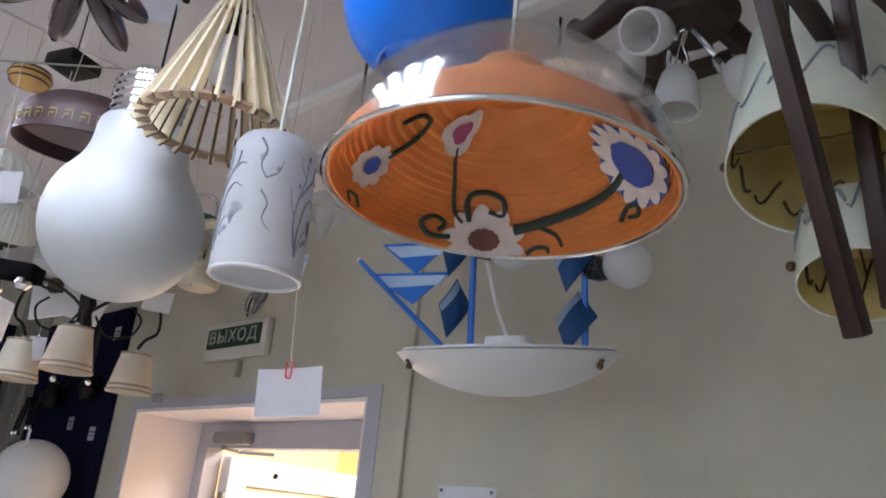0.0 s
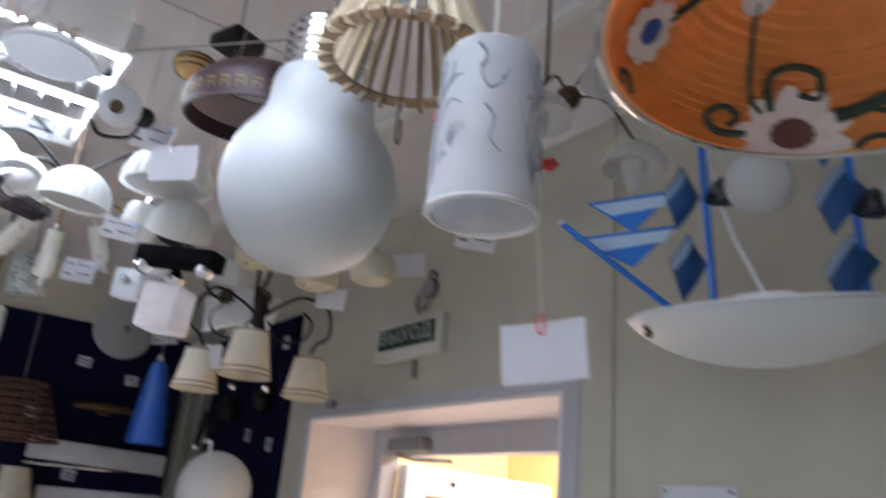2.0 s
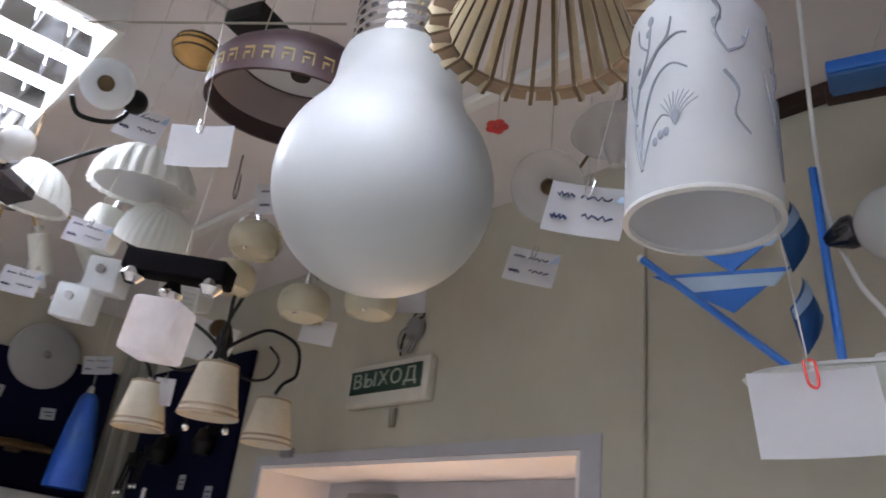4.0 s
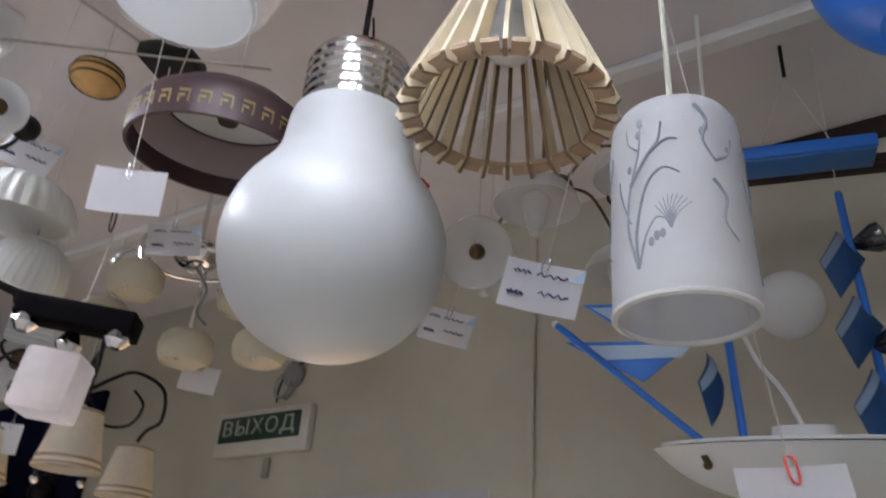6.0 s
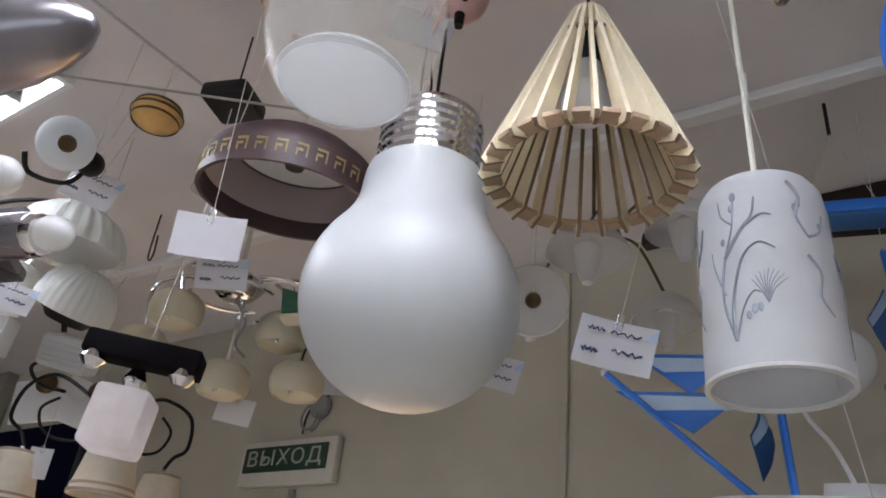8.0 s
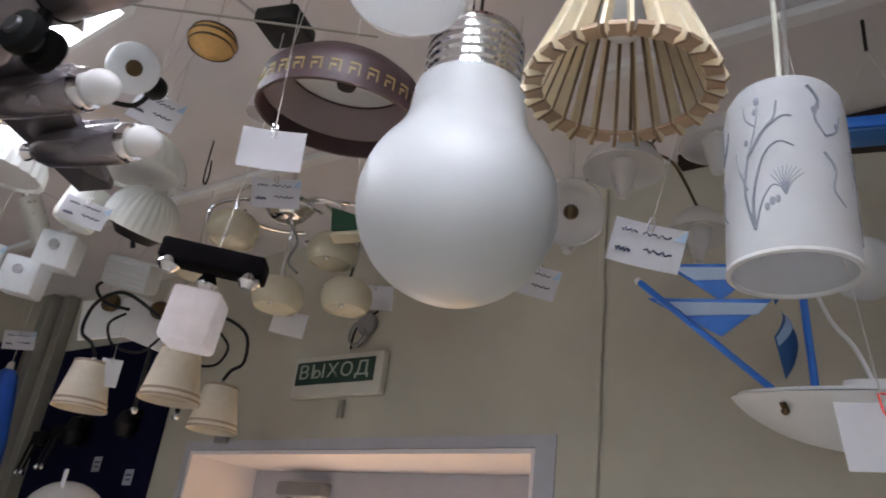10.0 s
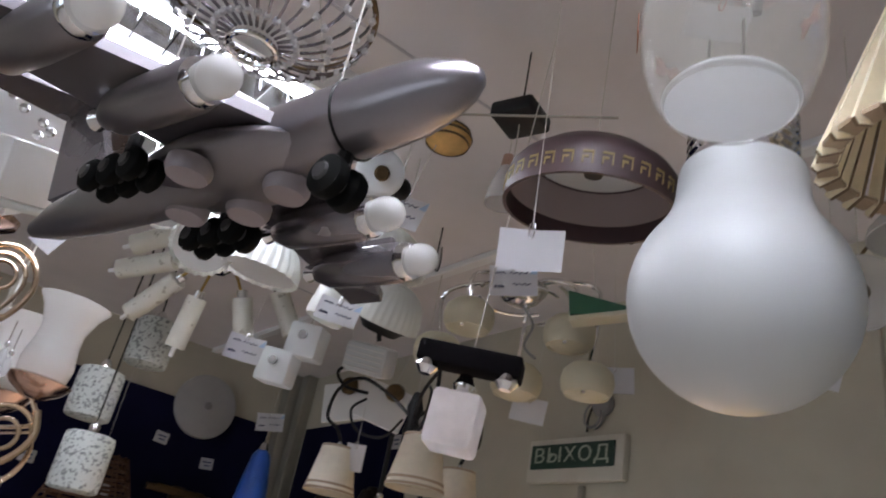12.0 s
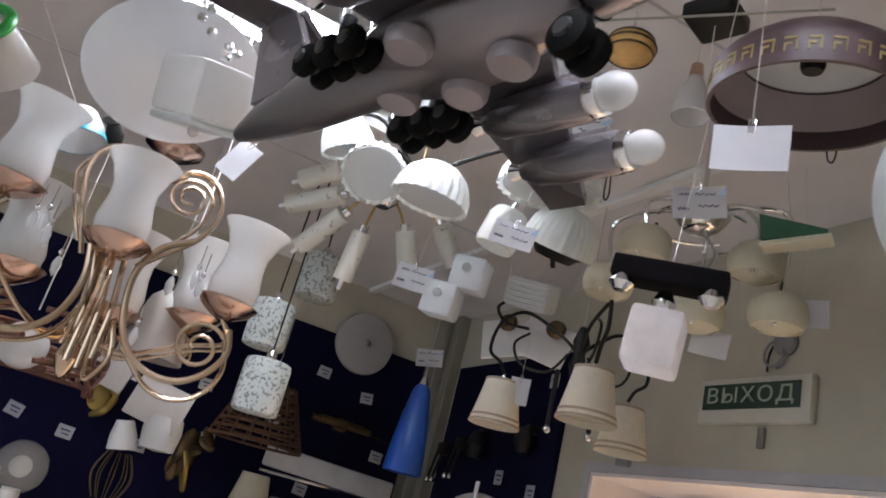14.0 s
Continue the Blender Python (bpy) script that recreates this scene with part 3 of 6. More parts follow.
def drum_lamp():
    R = 0.116
    d = thing("pendant_lamp", pose(0.940, -0.858, 2.334, 3.7, 5.3, 0), "maroon drum lamp with gold key pattern and white inside", "pendant lamp")
    wall = [(R, 0), (R, 0.034), (R * 0.975, 0.046), (R * 0.90, 0.058), (R * 0.78, 0.068), (R * 0.70, 0.076)]
    part("shade", shell(wall, 0.005, 64), MAROON, d)
    part("diffuser", lathe([(0, 0.071), (R * 0.70, 0.068), (R * 0.73, 0.070), (R * 0.68, 0.077), (0, 0.080)], 48), OPAL, d, "white inner diffuser")
    part("inner_ring", lathe([(R * 0.955, 0.026), (R * 0.74, 0.062), (R * 0.74, 0.067), (R * 0.955, 0.032), (R * 0.955, 0.026)], 56), mat("greyish_inner_ring", (0.30, 0.24, 0.24), 0.6), d)
    part("knob", lathe([(0, 0.052), (0.012, 0.052), (0.0145, 0.058), (0.0145, 0.071), (0, 0.072)], 20), BLACK, d, "black lamp socket")
    for i in range(30):
        m = pose(0, 0, 0.0205, 0, 0, i * 12.0) @ pose(R, 0, 0)
        for y0, y1, q0, q1 in ((-0.0085, 0.006, 0.006, 0.009), (0.0035, 0.006, -0.008, 0.006), (-0.0085, -0.006, -0.008, 0.002), (-0.006, 0.0, -0.001, 0.002)):
            part("key_pattern", moved(boxed(-0.001, 0.0010, y0 + 0.0004, y1 - 0.0002, q0, q1), m), KEYGOLD, d, smooth=False)
    hang(d, 0.076, CORDT, 0.0008)


drum_lamp()


def orange_dome():
    R, H = 0.157, 0.145
    tilt = Matrix.Rotation(math.atan(-0.011), 4, "Y") @ Matrix.Rotation(math.atan(-0.024), 4, "X")
    d = thing("pendant_lamp", Matrix.Translation((1.835, -0.811, 2.066)) @ tilt, "clear acrylic dome pendant over an orange shade printed with flowers", "pendant lamp")
    part("dome", shell([(R * math.cos(a), H * math.sin(a)) for a in [i * 1.50 / 18 for i in range(19)]], 0.003, 64), DOME, d, "clear acrylic dome")
    part("rim", lathe([(R + 0.0025 * math.cos(a), 0.0025 * math.sin(a)) for a in [i * math.tau / 8 for i in range(9)]], 64), CHROME, d, "bright silver rim")
    HI = 0.109

    def inner(s):
        """Profile of the orange shade: s 0 at the rim, 1 at the crown."""
        a = s * 1.35
        return (R * 0.975 * math.cos(a) ** 0.9, 0.069 * math.sin(a) + 0.041 * s ** 3)

    prof = []
    for i in range(37):
        r, z = inner(i / 36)
        prof.append((r, z + (0.0026 if i % 2 else 0.0)))
    part("shade", shell(prof + [(0.038, HI + 0.002), (0.037, HI + 0.012), (0.031, HI + 0.020), (0.016, HI + 0.025), (0.004, HI + 0.026)], 0.0025, 64), ORANGE, d, "ribbed orange printed shade")

    def on(th, s, off=0.0035):
        r, z = inner(max(s, 0.0))
        r -= off
        return Vector((r * math.cos(th), r * math.sin(th), z - off * 0.5))

    def blot(th, s, poly, material, off, name="printed_flower"):
        """A flat printed shape laid on the inside of the shade; poly in metres, x along the rim, y up."""
        bm = bmesh.new()
        n = 5
        rings = []
        for k in range(1, n + 1):
            ring = []
            for x, y in poly:
                r0 = inner(s)[0]
                ring.append(bm.verts.new(on(th + x * k / n / r0, s + y * k / n / (R * 0.95), off)))
            rings.append(ring)
        c = bm.verts.new(on(th, s, off))
        m = len(poly)
        for i in range(m):
            bm.faces.new((c, rings[0][i], rings[0][(i + 1) % m]))
            for a, b in zip(rings, rings[1:]):
                bm.faces.new((a[i], a[(i + 1) % m], b[(i + 1) % m], b[i]))
        part(name, bm, material, d)

    def petals(r, n, depth=0.18, k=0, sy=1.0):
        """Outline of a flower with n rounded petals."""
        out = []
        for i in range(n * 8):
            a = i * math.tau / (n * 8)
            q = r * (1 - depth * (1 - abs(math.cos(n * a / 2))))
            out.append((q * math.cos(a), sy * q * math.sin(a)))
        return out

    def stem(pts, w, material=GREEND):
        part("printed_stem", tube([on(p.x, p.y, 0.003) for p in bend([(a, b, 0) for a, b in pts], 7)], w, 6, 0.7), material, d)

    # bearing and height of each print about the middle of the shade
    blot(2.37, 0.16, petals(0.047, 9, 0.26), FLOWER, 0.0042)
    blot(2.37, 0.16, petals(0.018, 12, 0.08), BROWNP, 0.0056)
    stem([(2.15, 0.28), (1.85, 0.36), (1.52, 0.42), (1.2, 0.47), (1.0, 0.51)], 0.0060)
    blot(0.78, 0.47, petals(0.054, 14, 0.08, 65, 0.85), FBLUE, 0.0040)
    blot(0.78, 0.47, petals(0.054, 14, 0.24, 65, 0.85), FLOWER, 0.0052)
    blot(0.78, 0.48, petals(0.029, 8, 0.05, 48, 0.85), FBLUE, 0.0064)
    blot(3.58, 0.39, petals(0.027, 9, 0.2), FLOWER, 0.0042)
    blot(3.58, 0.40, petals(0.011, 6, 0.1), FBLUE, 0.0056)
    blot(3.00, 0.85, petals(0.020, 3, 0.30), FLOWER, 0.0042)
    blot(3.00, 0.85, petals(0.010, 3, 0.3), FMAUVE, 0.0056)
    stem([(2.55, 0.30), (2.63, 0.38), (2.74, 0.60), (2.90, 0.78)], 0.0026)
    stem([(2.50, 0.32), (2.55, 0.50), (2.42, 0.56), (2.25, 0.52), (2.24, 0.40), (2.36, 0.42)], 0.0036)
    stem([(2.62, 0.14), (2.78, 0.12), (2.86, 0.22), (2.78, 0.30), (2.68, 0.26), (2.72, 0.18)], 0.0032)
    stem([(3.50, 0.52), (3.45, 0.70), (3.55, 0.80), (3.75, 0.78), (3.80, 0.68)], 0.0028)
    stem([(1.95, 0.30), (1.84, 0.22), (1.80, 0.10)], 0.0024)
    stem([(2.06, 0.03), (2.0, 0.10), (1.92, 0.10), (1.90, 0.04)], 0.0028)
    stem([(1.30, 0.22), (1.20, 0.30), (1.10, 0.28), (1.14, 0.20), (1.22, 0.22)], 0.0028)
    stem([(3.42, 0.06), (3.48, 0.14), (3.58, 0.12), (3.52, 0.05)], 0.0018)
    hang(d, HI + 0.042, CORD, 0.002)


orange_dome()


def dish_lamp():
    R = 0.176
    d = thing("ceiling_lamp", pose(1.482, -0.346, 2.050, 10.2, 2.9, 0), "shallow white glass dish lamp hung by a white cable", "ceiling lamp")
    part("dish", shell([(0.0005, -0.068)] + [(R * math.sin(a) / math.sin(1.15), -0.068 + (1 - math.cos(a)) * 0.115) for a in [0.1 + i * 1.05 / 16 for i in range(17)]], 0.004, 64), OPAL, d)
    part("top_plate", lathe([(0, 0.004), (R * 0.95, 0.002), (R * 0.95, 0.006), (0.05, 0.010), (0.038, 0.012), (0.036, 0.026), (0, 0.028)], 48), WHITE, d, "white metal top plate")
    for a in (243, 3, 123):
        part("clip", moved(joined(box(0.004, 0.008, 0.014, (0, 0, 0), 0.001), ball(0.005, (0.002, 0, -0.004))), pose(0, 0, -0.018, 0, 0, a) @ pose(R * 0.93, 0, 0, 0, 35)), BRASSD, d, "dark metal clip")
    part("cable", tube(bend([(0.0, 0, 0.022), (-0.02, 0.0, 0.07), (-0.06, 0.03, 0.13), (-0.09, 0.04, 0.26), (-0.09, 0.04, CEIL - 2.050)]), 0.003), WHITE, d)


dish_lamp()


def boat_lamp():
    o = Vector((1.40, -0.36, 2.03))
    b = thing("pendant_lamp", o, "blue and white sailing ship lamp with striped sails and opal globes", "pendant lamp")
    for x, y, top, zs in ((0.0, 0.0, 0.30, (0.195,)), (0.155, 0.100, 0.40, (0.165, 0.315))):
        part("mast", tube([(x + 0.016, y, 0.0), (x, y, top)], 0.0055), BLUE, b)
        part("mast_tip", ball(0.005, (x, y, top)), CHROME, b)
        for z in ((0.205, 0.098) if y < 0.05 else (0.285, 0.185, 0.082)):
            m = Matrix.Translation((x + 0.022 * (1 - z / top) - (0.026 if y < 0.05 else 0.012), y - 0.014, z)) @ pose(0, 0, 0, 90, 0, 70 if y < 0.05 else 30) @ Matrix.Scale(1.16, 4)
            tp, rt, bt, lf = (Vector(v) for v in ((0.0015, 0.047), (0.029, 0.010), (-0.012, -0.047), (-0.029, 0.0)))

            def patch(u0, u1, lift, thick):
                """A bowed rhombus, or a strip of it along its upper edge."""
                bm = bmesh.new()
                g = []
                for i in range(7):
                    row = []
                    for j in range(5):
                        u, v = u0 + (u1 - u0) * j / 4, i / 6
                        q = (lf + (tp - lf) * v) * (1 - u) + (bt + (rt - bt) * v) * u
                        row.append(bm.verts.new(m @ Vector((q.x, q.y, lift + 0.016 * math.sin(math.pi * v) * (0.4 + u * (1 - u) * 2.4) - 0.010 * v))))
                    g.append(row)
                for i in range(6):
                    for j in range(4):
                        bm.faces.new((g[i][j], g[i + 1][j], g[i + 1][j + 1], g[i][j + 1]))
                bmesh.ops.solidify(bm, geom=bm.faces[:], thickness=thick)
                return bm

            s = part("sail", patch(0, 1, 0, 0.002), BLUED, b, "curved deep blue sail")
            part("stripe", patch(0.03, 0.24, 0.0022, 0.0008), PALEB, s, "pale stripe along the sail")
        for z in zs:
            part("socket", moved(lathe([(0, 0), (0.007, 0), (0.012, 0.008), (0.021, 0.026), (0.021, 0.036), (0.012, 0.040), (0, 0.04)], 20), pose(x + 0.008, y, z, 0, 80, 0)), DARKCHROME, b, "dark chrome lamp socket")
            part("globe", ball(0.045 if y < 0.05 else 0.040, (x + 0.086, y + 0.005, z + 0.007)), OPALG, b, "white opal globe")
    part("bowsprit", tube([(0.0, 0.0, 0.0), (-0.206, -0.072, 0.194)], 0.005), BLUE, b)
    part("bowsprit_tip", ball(0.0055, (-0.208, -0.072, 0.196)), WHITE, b)
    for z, w in ((0.155, 0.175), (0.21, 0.15)):
        x1 = -0.03
        p = pose(0, -0.012, 0, 90, 0, 12)
        s = part("pennant", plate([(x1 - w, z + 0.018), (x1, z + 0.008), (x1 - 0.07, z - 0.045)], 0.003, p), BLUE, b, "blue pennant sail")
        part("stripe", plate([(x1 - w * 0.92, z + 0.012), (x1 - 0.006, z + 0.002), (x1 - 0.02, z - 0.014), (x1 - w * 0.70, z - 0.012)], 0.0045, p), PALEB, s, "white stripe across the sail")
    part("keel", tube([(0.007, 0.0, 0.0), (0.161, 0.098, 0.0)], 0.006), BLUE, b)
    part("cord", tube([(0.155, 0.100, 0.40), (0.155, 0.100, CEIL - o.z)], 0.0008, 5), CORDT, b)


boat_lamp()


def blue_bar():
    t = Vector((1.515, -0.293, 2.487))
    b = thing("pendant_lamp", pose(*t, 0, 0, 16), "blue rectangular box lamp hung on thin strings", "pendant lamp")
    part("body", box(0.205, 0.055, 0.020, (0, 0, 0), 0.003), BLUE, b)
    part("underside", box(0.20, 0.050, 0.006, (0, 0, -0.0125), 0.002), BLUED, b)
    for x in (-0.05, 0.05):
        part("string", tube([(x, 0, 0.016), (0.0, 0, 0.15)], 0.0008, 5), CORDT, b)
    part("hook", tube([(0, 0, 0.15), (0, 0, CEIL - t.z)], 0.003, 6), BLACKM, b)
    part("slat", box(0.30, 0.03, 0.02, (0.04, 0.06, 0.012), 0.003), WENGE, b, "dark wooden slat")


blue_bar()


def blue_globe():
    r = 0.096
    b = thing("pendant_lamp", (1.712, -0.806, 2.325), "bright blue glass ball pendant", "pendant lamp")
    part("globe", lathe([(0.050, -0.081)] + [(r * math.sin(a), -r * math.cos(a)) for a in [0.56 + i * 2.3 / 22 for i in range(23)]] + [(0.02, 0.094), (0.016, 0.106), (0, 0.107)], 56), BLUEG, b)
    part("opening", lathe([(0, -0.064), (0.046, -0.069), (0.051, -0.082), (0.048, -0.082), (0.042, -0.066), (0, -0.060)], 40), BLUEG, b, "darker blue lower opening")
    hang(b, 0.104, CORD, 0.002)


blue_globe()

price_tag(pose(0.982, -0.985, 2.234, 8, 0, 42), 0.076, 0.050, False, 0.455)
price_tag(pose(1.352, -0.755, 2.143, 5, 13, 28), 0.076, 0.050, True, 0.12)
price_tag(pose(1.043, -0.479, 2.256, 5, 14, 30), 0.078, 0.052, True, 0.10)
price_tag(pose(1.556, -0.805, 1.93, -5, -6, 35), 0.072, 0.052, False, 0.76, True)

# ---- lamps hung over the corner of the shop ----


def airliner_lamp():
    c = thing("airliner_lamp", pose(1.0235, -1.3445, 2.139, 0, 0, 18), "dull silver airliner model lamp with opal bulbs and black wheels", "pendant lamp")
    # fuselage turned about its length
    prof = [(0.0, 0.238), (0.0065, 0.235), (0.014, 0.225), (0.0205, 0.208), (0.0255, 0.186), (0.028, 0.15), (0.0285, 0.05), (0.0285, -0.10), (0.025, -0.18), (0.018, -0.25), (0.008, -0.295), (0, -0.30)]
    part("fuselage", moved(lathe(prof[::-1], 40), pose(0, 0, -0.026, 0, 86, 0) @ Matrix.Diagonal((1.08, 1, 1, 1))), STEEL, c)
    part("joint", moved(lathe([(0.0284, -0.0015), (0.0296, 0), (0.0284, 0.0015)], 40), pose(0.128, 0, -0.017, 0, 86, 0) @ Matrix.Diagonal((1.08, 1, 1, 1))), BLACK, c, "dark joint line round the nose")
    part("cockpit", moved(ball(0.017, n=8, seg=16), Matrix.Translation((0.180, 0, 0.006)) @ Matrix.Diagonal((1.6, 0.9, 0.7, 1))), STEEL, c)
    for s in (1, -1):
        part("wing", plate([(0.085, 0.0), (-0.035, 0.0), (-0.10, s * 0.27), (-0.055, s * 0.27)][::s], 0.010, pose(0, 0, -0.020)), STEEL, c)
        part("tailplane", plate([(-0.262, s * 0.004), (-0.332, s * 0.004), (-0.365, s * 0.125), (-0.325, s * 0.125)][::s], 0.008, pose(0, 0, 0.100)), STEEL, c)
        for x, y in ((0.069, 0.171), (0.089, 0.092)):
            p = part("engine", moved(lathe([(0, -0.105), (0.010, -0.102), (0.017, -0.085), (0.0195, -0.05), (0.0195, 0.0), (0.0175, 0.006), (0, 0.006)], 28), pose(x - 0.022, s * y, -0.038, 0, 90, 0)), STEEL, c, "silver engine pod")
            part("collar", moved(lathe([(0.0178, 0), (0.0185, 0.004), (0.0165, 0.010), (0.010, 0.011)], 24), pose(x - 0.017, s * y, -0.038, 0, 90, 0)), CHROME, p, "bright collar")
            part("bulb", moved(ball(0.0150, n=10, seg=20), Matrix.Translation((x + 0.002, s * y, -0.038)) @ Matrix.Diagonal((1.2, 1, 1, 1))), OPALG, p, "white opal bulb")
            part("exhaust", moved(lathe([(0, 0), (0.009, 0), (0.006, 0.012), (0, 0.012)], 16), pose(x - 0.138, s * y, -0.038, 0, 90, 0)), CHROME, p)
            part("pylon", boxed(x - 0.09, x - 0.035, s * y - 0.004, s * y + 0.004, -0.022, -0.010, 0.002), STEEL, p)
        gear = part("landing_gear", tube([(-0.062, s * 0.052, -0.022), (-0.062, s * 0.052, -0.055)], 0.006), BLACKM, c)
        for k in (-1, 0, 1):
            for e in (-1, 1):
                w = part("wheel", moved(lathe([(0, -0.007), (0.009, -0.007), (0.0135, -0.004), (0.0145, 0), (0.0135, 0.004), (0.009, 0.007), (0, 0.007)], 22), pose(-0.062 + k * 0.027, s * 0.052 + e * 0.009, -0.060, 90)), RUBBER, gear, "black wheel with a grey hub")
                part("hub", moved(lathe([(0, -0.009), (0.005, -0.009), (0.0065, -0.0065), (0.0065, 0.0065), (0.005, 0.009), (0, 0.009)], 16), pose(-0.062 + k * 0.027, s * 0.052 + e * 0.009, -0.060, 90)), HUBG, gear, "grey hub")
    gear = part("landing_gear", tube([(0.128, 0, -0.045), (0.128, 0, -0.066)], 0.006), BLACKM, c)
    for e in (-1, 1):
        part("wheel", moved(lathe([(0, -0.008), (0.010, -0.008), (0.0155, -0.005), (0.0165, 0), (0.0155, 0.005), (0.010, 0.008), (0, 0.008)], 22), pose(0.128, e * 0.010, -0.072, 90)), RUBBER, gear, "black nose wheel")
        part("hub", moved(lathe([(0, -0.0105), (0.006, -0.0105), (0.0075, -0.0075), (0.0075, 0.0075), (0.006, 0.0105), (0, 0.0105)], 16), pose(0.128, e * 0.010, -0.072, 90)), HUBG, gear, "grey hub")
    for x, y in ((0.06, 0.012), (0.0, 0.028), (-0.06, 0.012), (0.0, -0.035)):
        s = part("spotlight", moved(lathe([(0, -0.010), (0.016, -0.009), (0.0185, -0.004), (0.0185, 0.004), (0, 0.004)], 26), Matrix.Translation((x, y, -0.054))), LENS, c, "grey round spotlight lens")
    part("fin", plate([(-0.185, -0.006), (-0.285, -0.016), (-0.330, 0.098), (-0.265, 0.098)], 0.010, pose(0, 0, 0, 90)), STEEL, c)
    part("belly", moved(ball(0.05, n=12, seg=24), Matrix.Translation((0.0, 0, -0.036)) @ Matrix.Diagonal((2.1, 0.95, 0.42, 1))), STEEL, c, "swollen silver belly fairing")
    for x in (0.10, -0.16):
        part("wire", tube([(x, 0, -0.002), (x, 0, CEIL - 2.139)], 0.001, 5), CORDT, c)


airliner_lamp()


def butterfly_pendant():
    p = thing("pendant_lamp", (1.375, -1.190, 2.093), "clear glass egg pendant with orange butterflies and frosted base", "pendant lamp")
    prof = [(0.037, 0), (0.044, 0.012), (0.051, 0.035), (0.053, 0.06), (0.050, 0.085), (0.042, 0.108), (0.028, 0.124), (0.012, 0.131)]
    part("glass", shell(prof, 0.0015, 40), THIN, p)
    part("base", lathe([(0, 0.004), (0.035, 0.001), (0.0375, 0.003), (0.034, 0.008), (0, 0.010)], 40), FROST, p, "frosted white base")
    part("cap", lathe([(0, 0.128), (0.016, 0.128), (0.014, 0.145), (0, 0.15)], 24), CHROME, p)
    for a, z in ((-85, 0.088), (-20, 0.062), (60, 0.08), (170, 0.06), (-140, 0.055)):
        r = 0.0535 if z < 0.08 else 0.050
        m = pose(r * math.cos(radians(a)), r * math.sin(radians(a)), z, 90, 0, a + 90)
        part("butterfly", plate([(0, 0.002), (0.006, 0.008), (0.011, 0.006), (0.009, 0.0), (0.010, -0.007), (0.004, -0.006), (0, -0.002), (-0.004, -0.006), (-0.010, -0.007), (-0.009, 0.0), (-0.011, 0.006), (-0.006, 0.008)], 0.0006, m), mat("orange_butterfly_print", (0.34, 0.12, 0.06), 0.6) if a == -85 else bpy.data.materials["orange_butterfly_print"], p, "orange butterfly print")
    hang(p, 0.148, CORDT, 0.001)


butterfly_pendant()


def amber_disc():
    d = thing("ceiling_lamp", (0.609, -0.891, 2.561), "small amber striped glass ball lamp hung from the ceiling", "ceiling lamp")
    part("glass", ball(0.042, (0, 0, 0.018), squash=0.62), AMBER, d)
    for z, r in ((0.006, 0.0385), (0.018, 0.0427), (0.030, 0.0385)):
        part("stripe", lathe([(r, z - 0.0025), (r + 0.0012, z), (r, z + 0.0025)], 36), BRASSD, d, "dark stripe")
    hang(d, 0.04, CORDT, 0.0012)
    b = thing("ceiling_lamp", pose(0.771, -0.865, 2.56, 0, 0, 20), "square black ceiling rose with a hanging wire", "ceiling lamp")
    part("plate", box(0.075, 0.075, 0.028, (0, 0, 0.004), 0.006), BLACKM, b)
    hang(b, 0.015, BLACKM, 0.0016)
    part("wire", tube([(0, 0, -0.01), (0.0, 0.0, -0.09)], 0.001, 5), CORDT, b)
    part("rail", tube([(-0.30, -0.12, 0.0), (0.16, 0.02, -0.02)], 0.0022, 6), ALU, b, "thin metal rail")
    w = thing("pendant_lamp", (0.66, -0.79, 2.475), "small frosted cone pendant with a copper cap", "pendant lamp")
    part("shade", shell([(0.030, 0), (0.026, 0.03), (0.018, 0.06), (0.012, 0.075)], 0.002, 24), HAZE, w)
    part("cap", lathe([(0, 0.075), (0.012, 0.075), (0.010, 0.10), (0, 0.105)], 18), COPPER, w)
    hang(w, 0.10, CORDT, 0.001)
    for x, y in ((1.02, -0.72), (0.62, -0.42), (0.14, -0.56)):
        h = thing("ceiling_hook", (x, y, CEIL), "thin black wire hook in the ceiling", "hook", "ceiling hooks")
        part("wire", tube(bend([(0, 0, 0), (0, 0, -0.10), (0.012, 0, -0.125), (0.02, 0, -0.105), (0.014, 0, -0.06)]), 0.002, 6), BLACKM, h)


amber_disc()


def cube_glass_lamp():
    c = thing("wall_lamp", pose(0.786, -0.892, 2.133, 0, 5, 42), "black bar lamp with chrome fittings and a frosted glass cube", "lamp")
    part("bar", box(0.142, 0.045, 0.030, (0, 0, 0.0), 0.004), mat("soft_black_coating", (0.005, 0.004, 0.005), 0.85, spec=0.05), c)
    for x in (-0.055, 0.055):
        part("bracket", moved(lathe([(0, -0.02), (0.008, -0.02), (0.016, -0.01), (0.012, 0), (0, 0)], 18), Matrix.Translation((x, -0.01, -0.012))), CHROME, c)
    part("stem", lathe([(0, -0.045), (0.012, -0.045), (0.016, -0.035), (0.008, -0.02), (0, -0.02)], 20), CHROME, c, "chrome stem")
    g = part("shade", box(0.065, 0.065, 0.074, (0.0, 0.0, -0.086), 0.007), mat("frosted_cube_glass", (0.80, 0.76, 0.77), 0.35, var=0.10, scale=45, bump=0.4, bscale=70, trans=0.45, alpha=0.55), c, "frosted glass cube")
    part("glint", ball(0.006, (0, -0.02, -0.04)), CHROME, g)
    up = CEIL - 2.133
    part("wire", tube([(0, 0, 0.014), (0, 0, up - 0.005)], 0.001, 5), CORDT, c)


cube_glass_lamp()


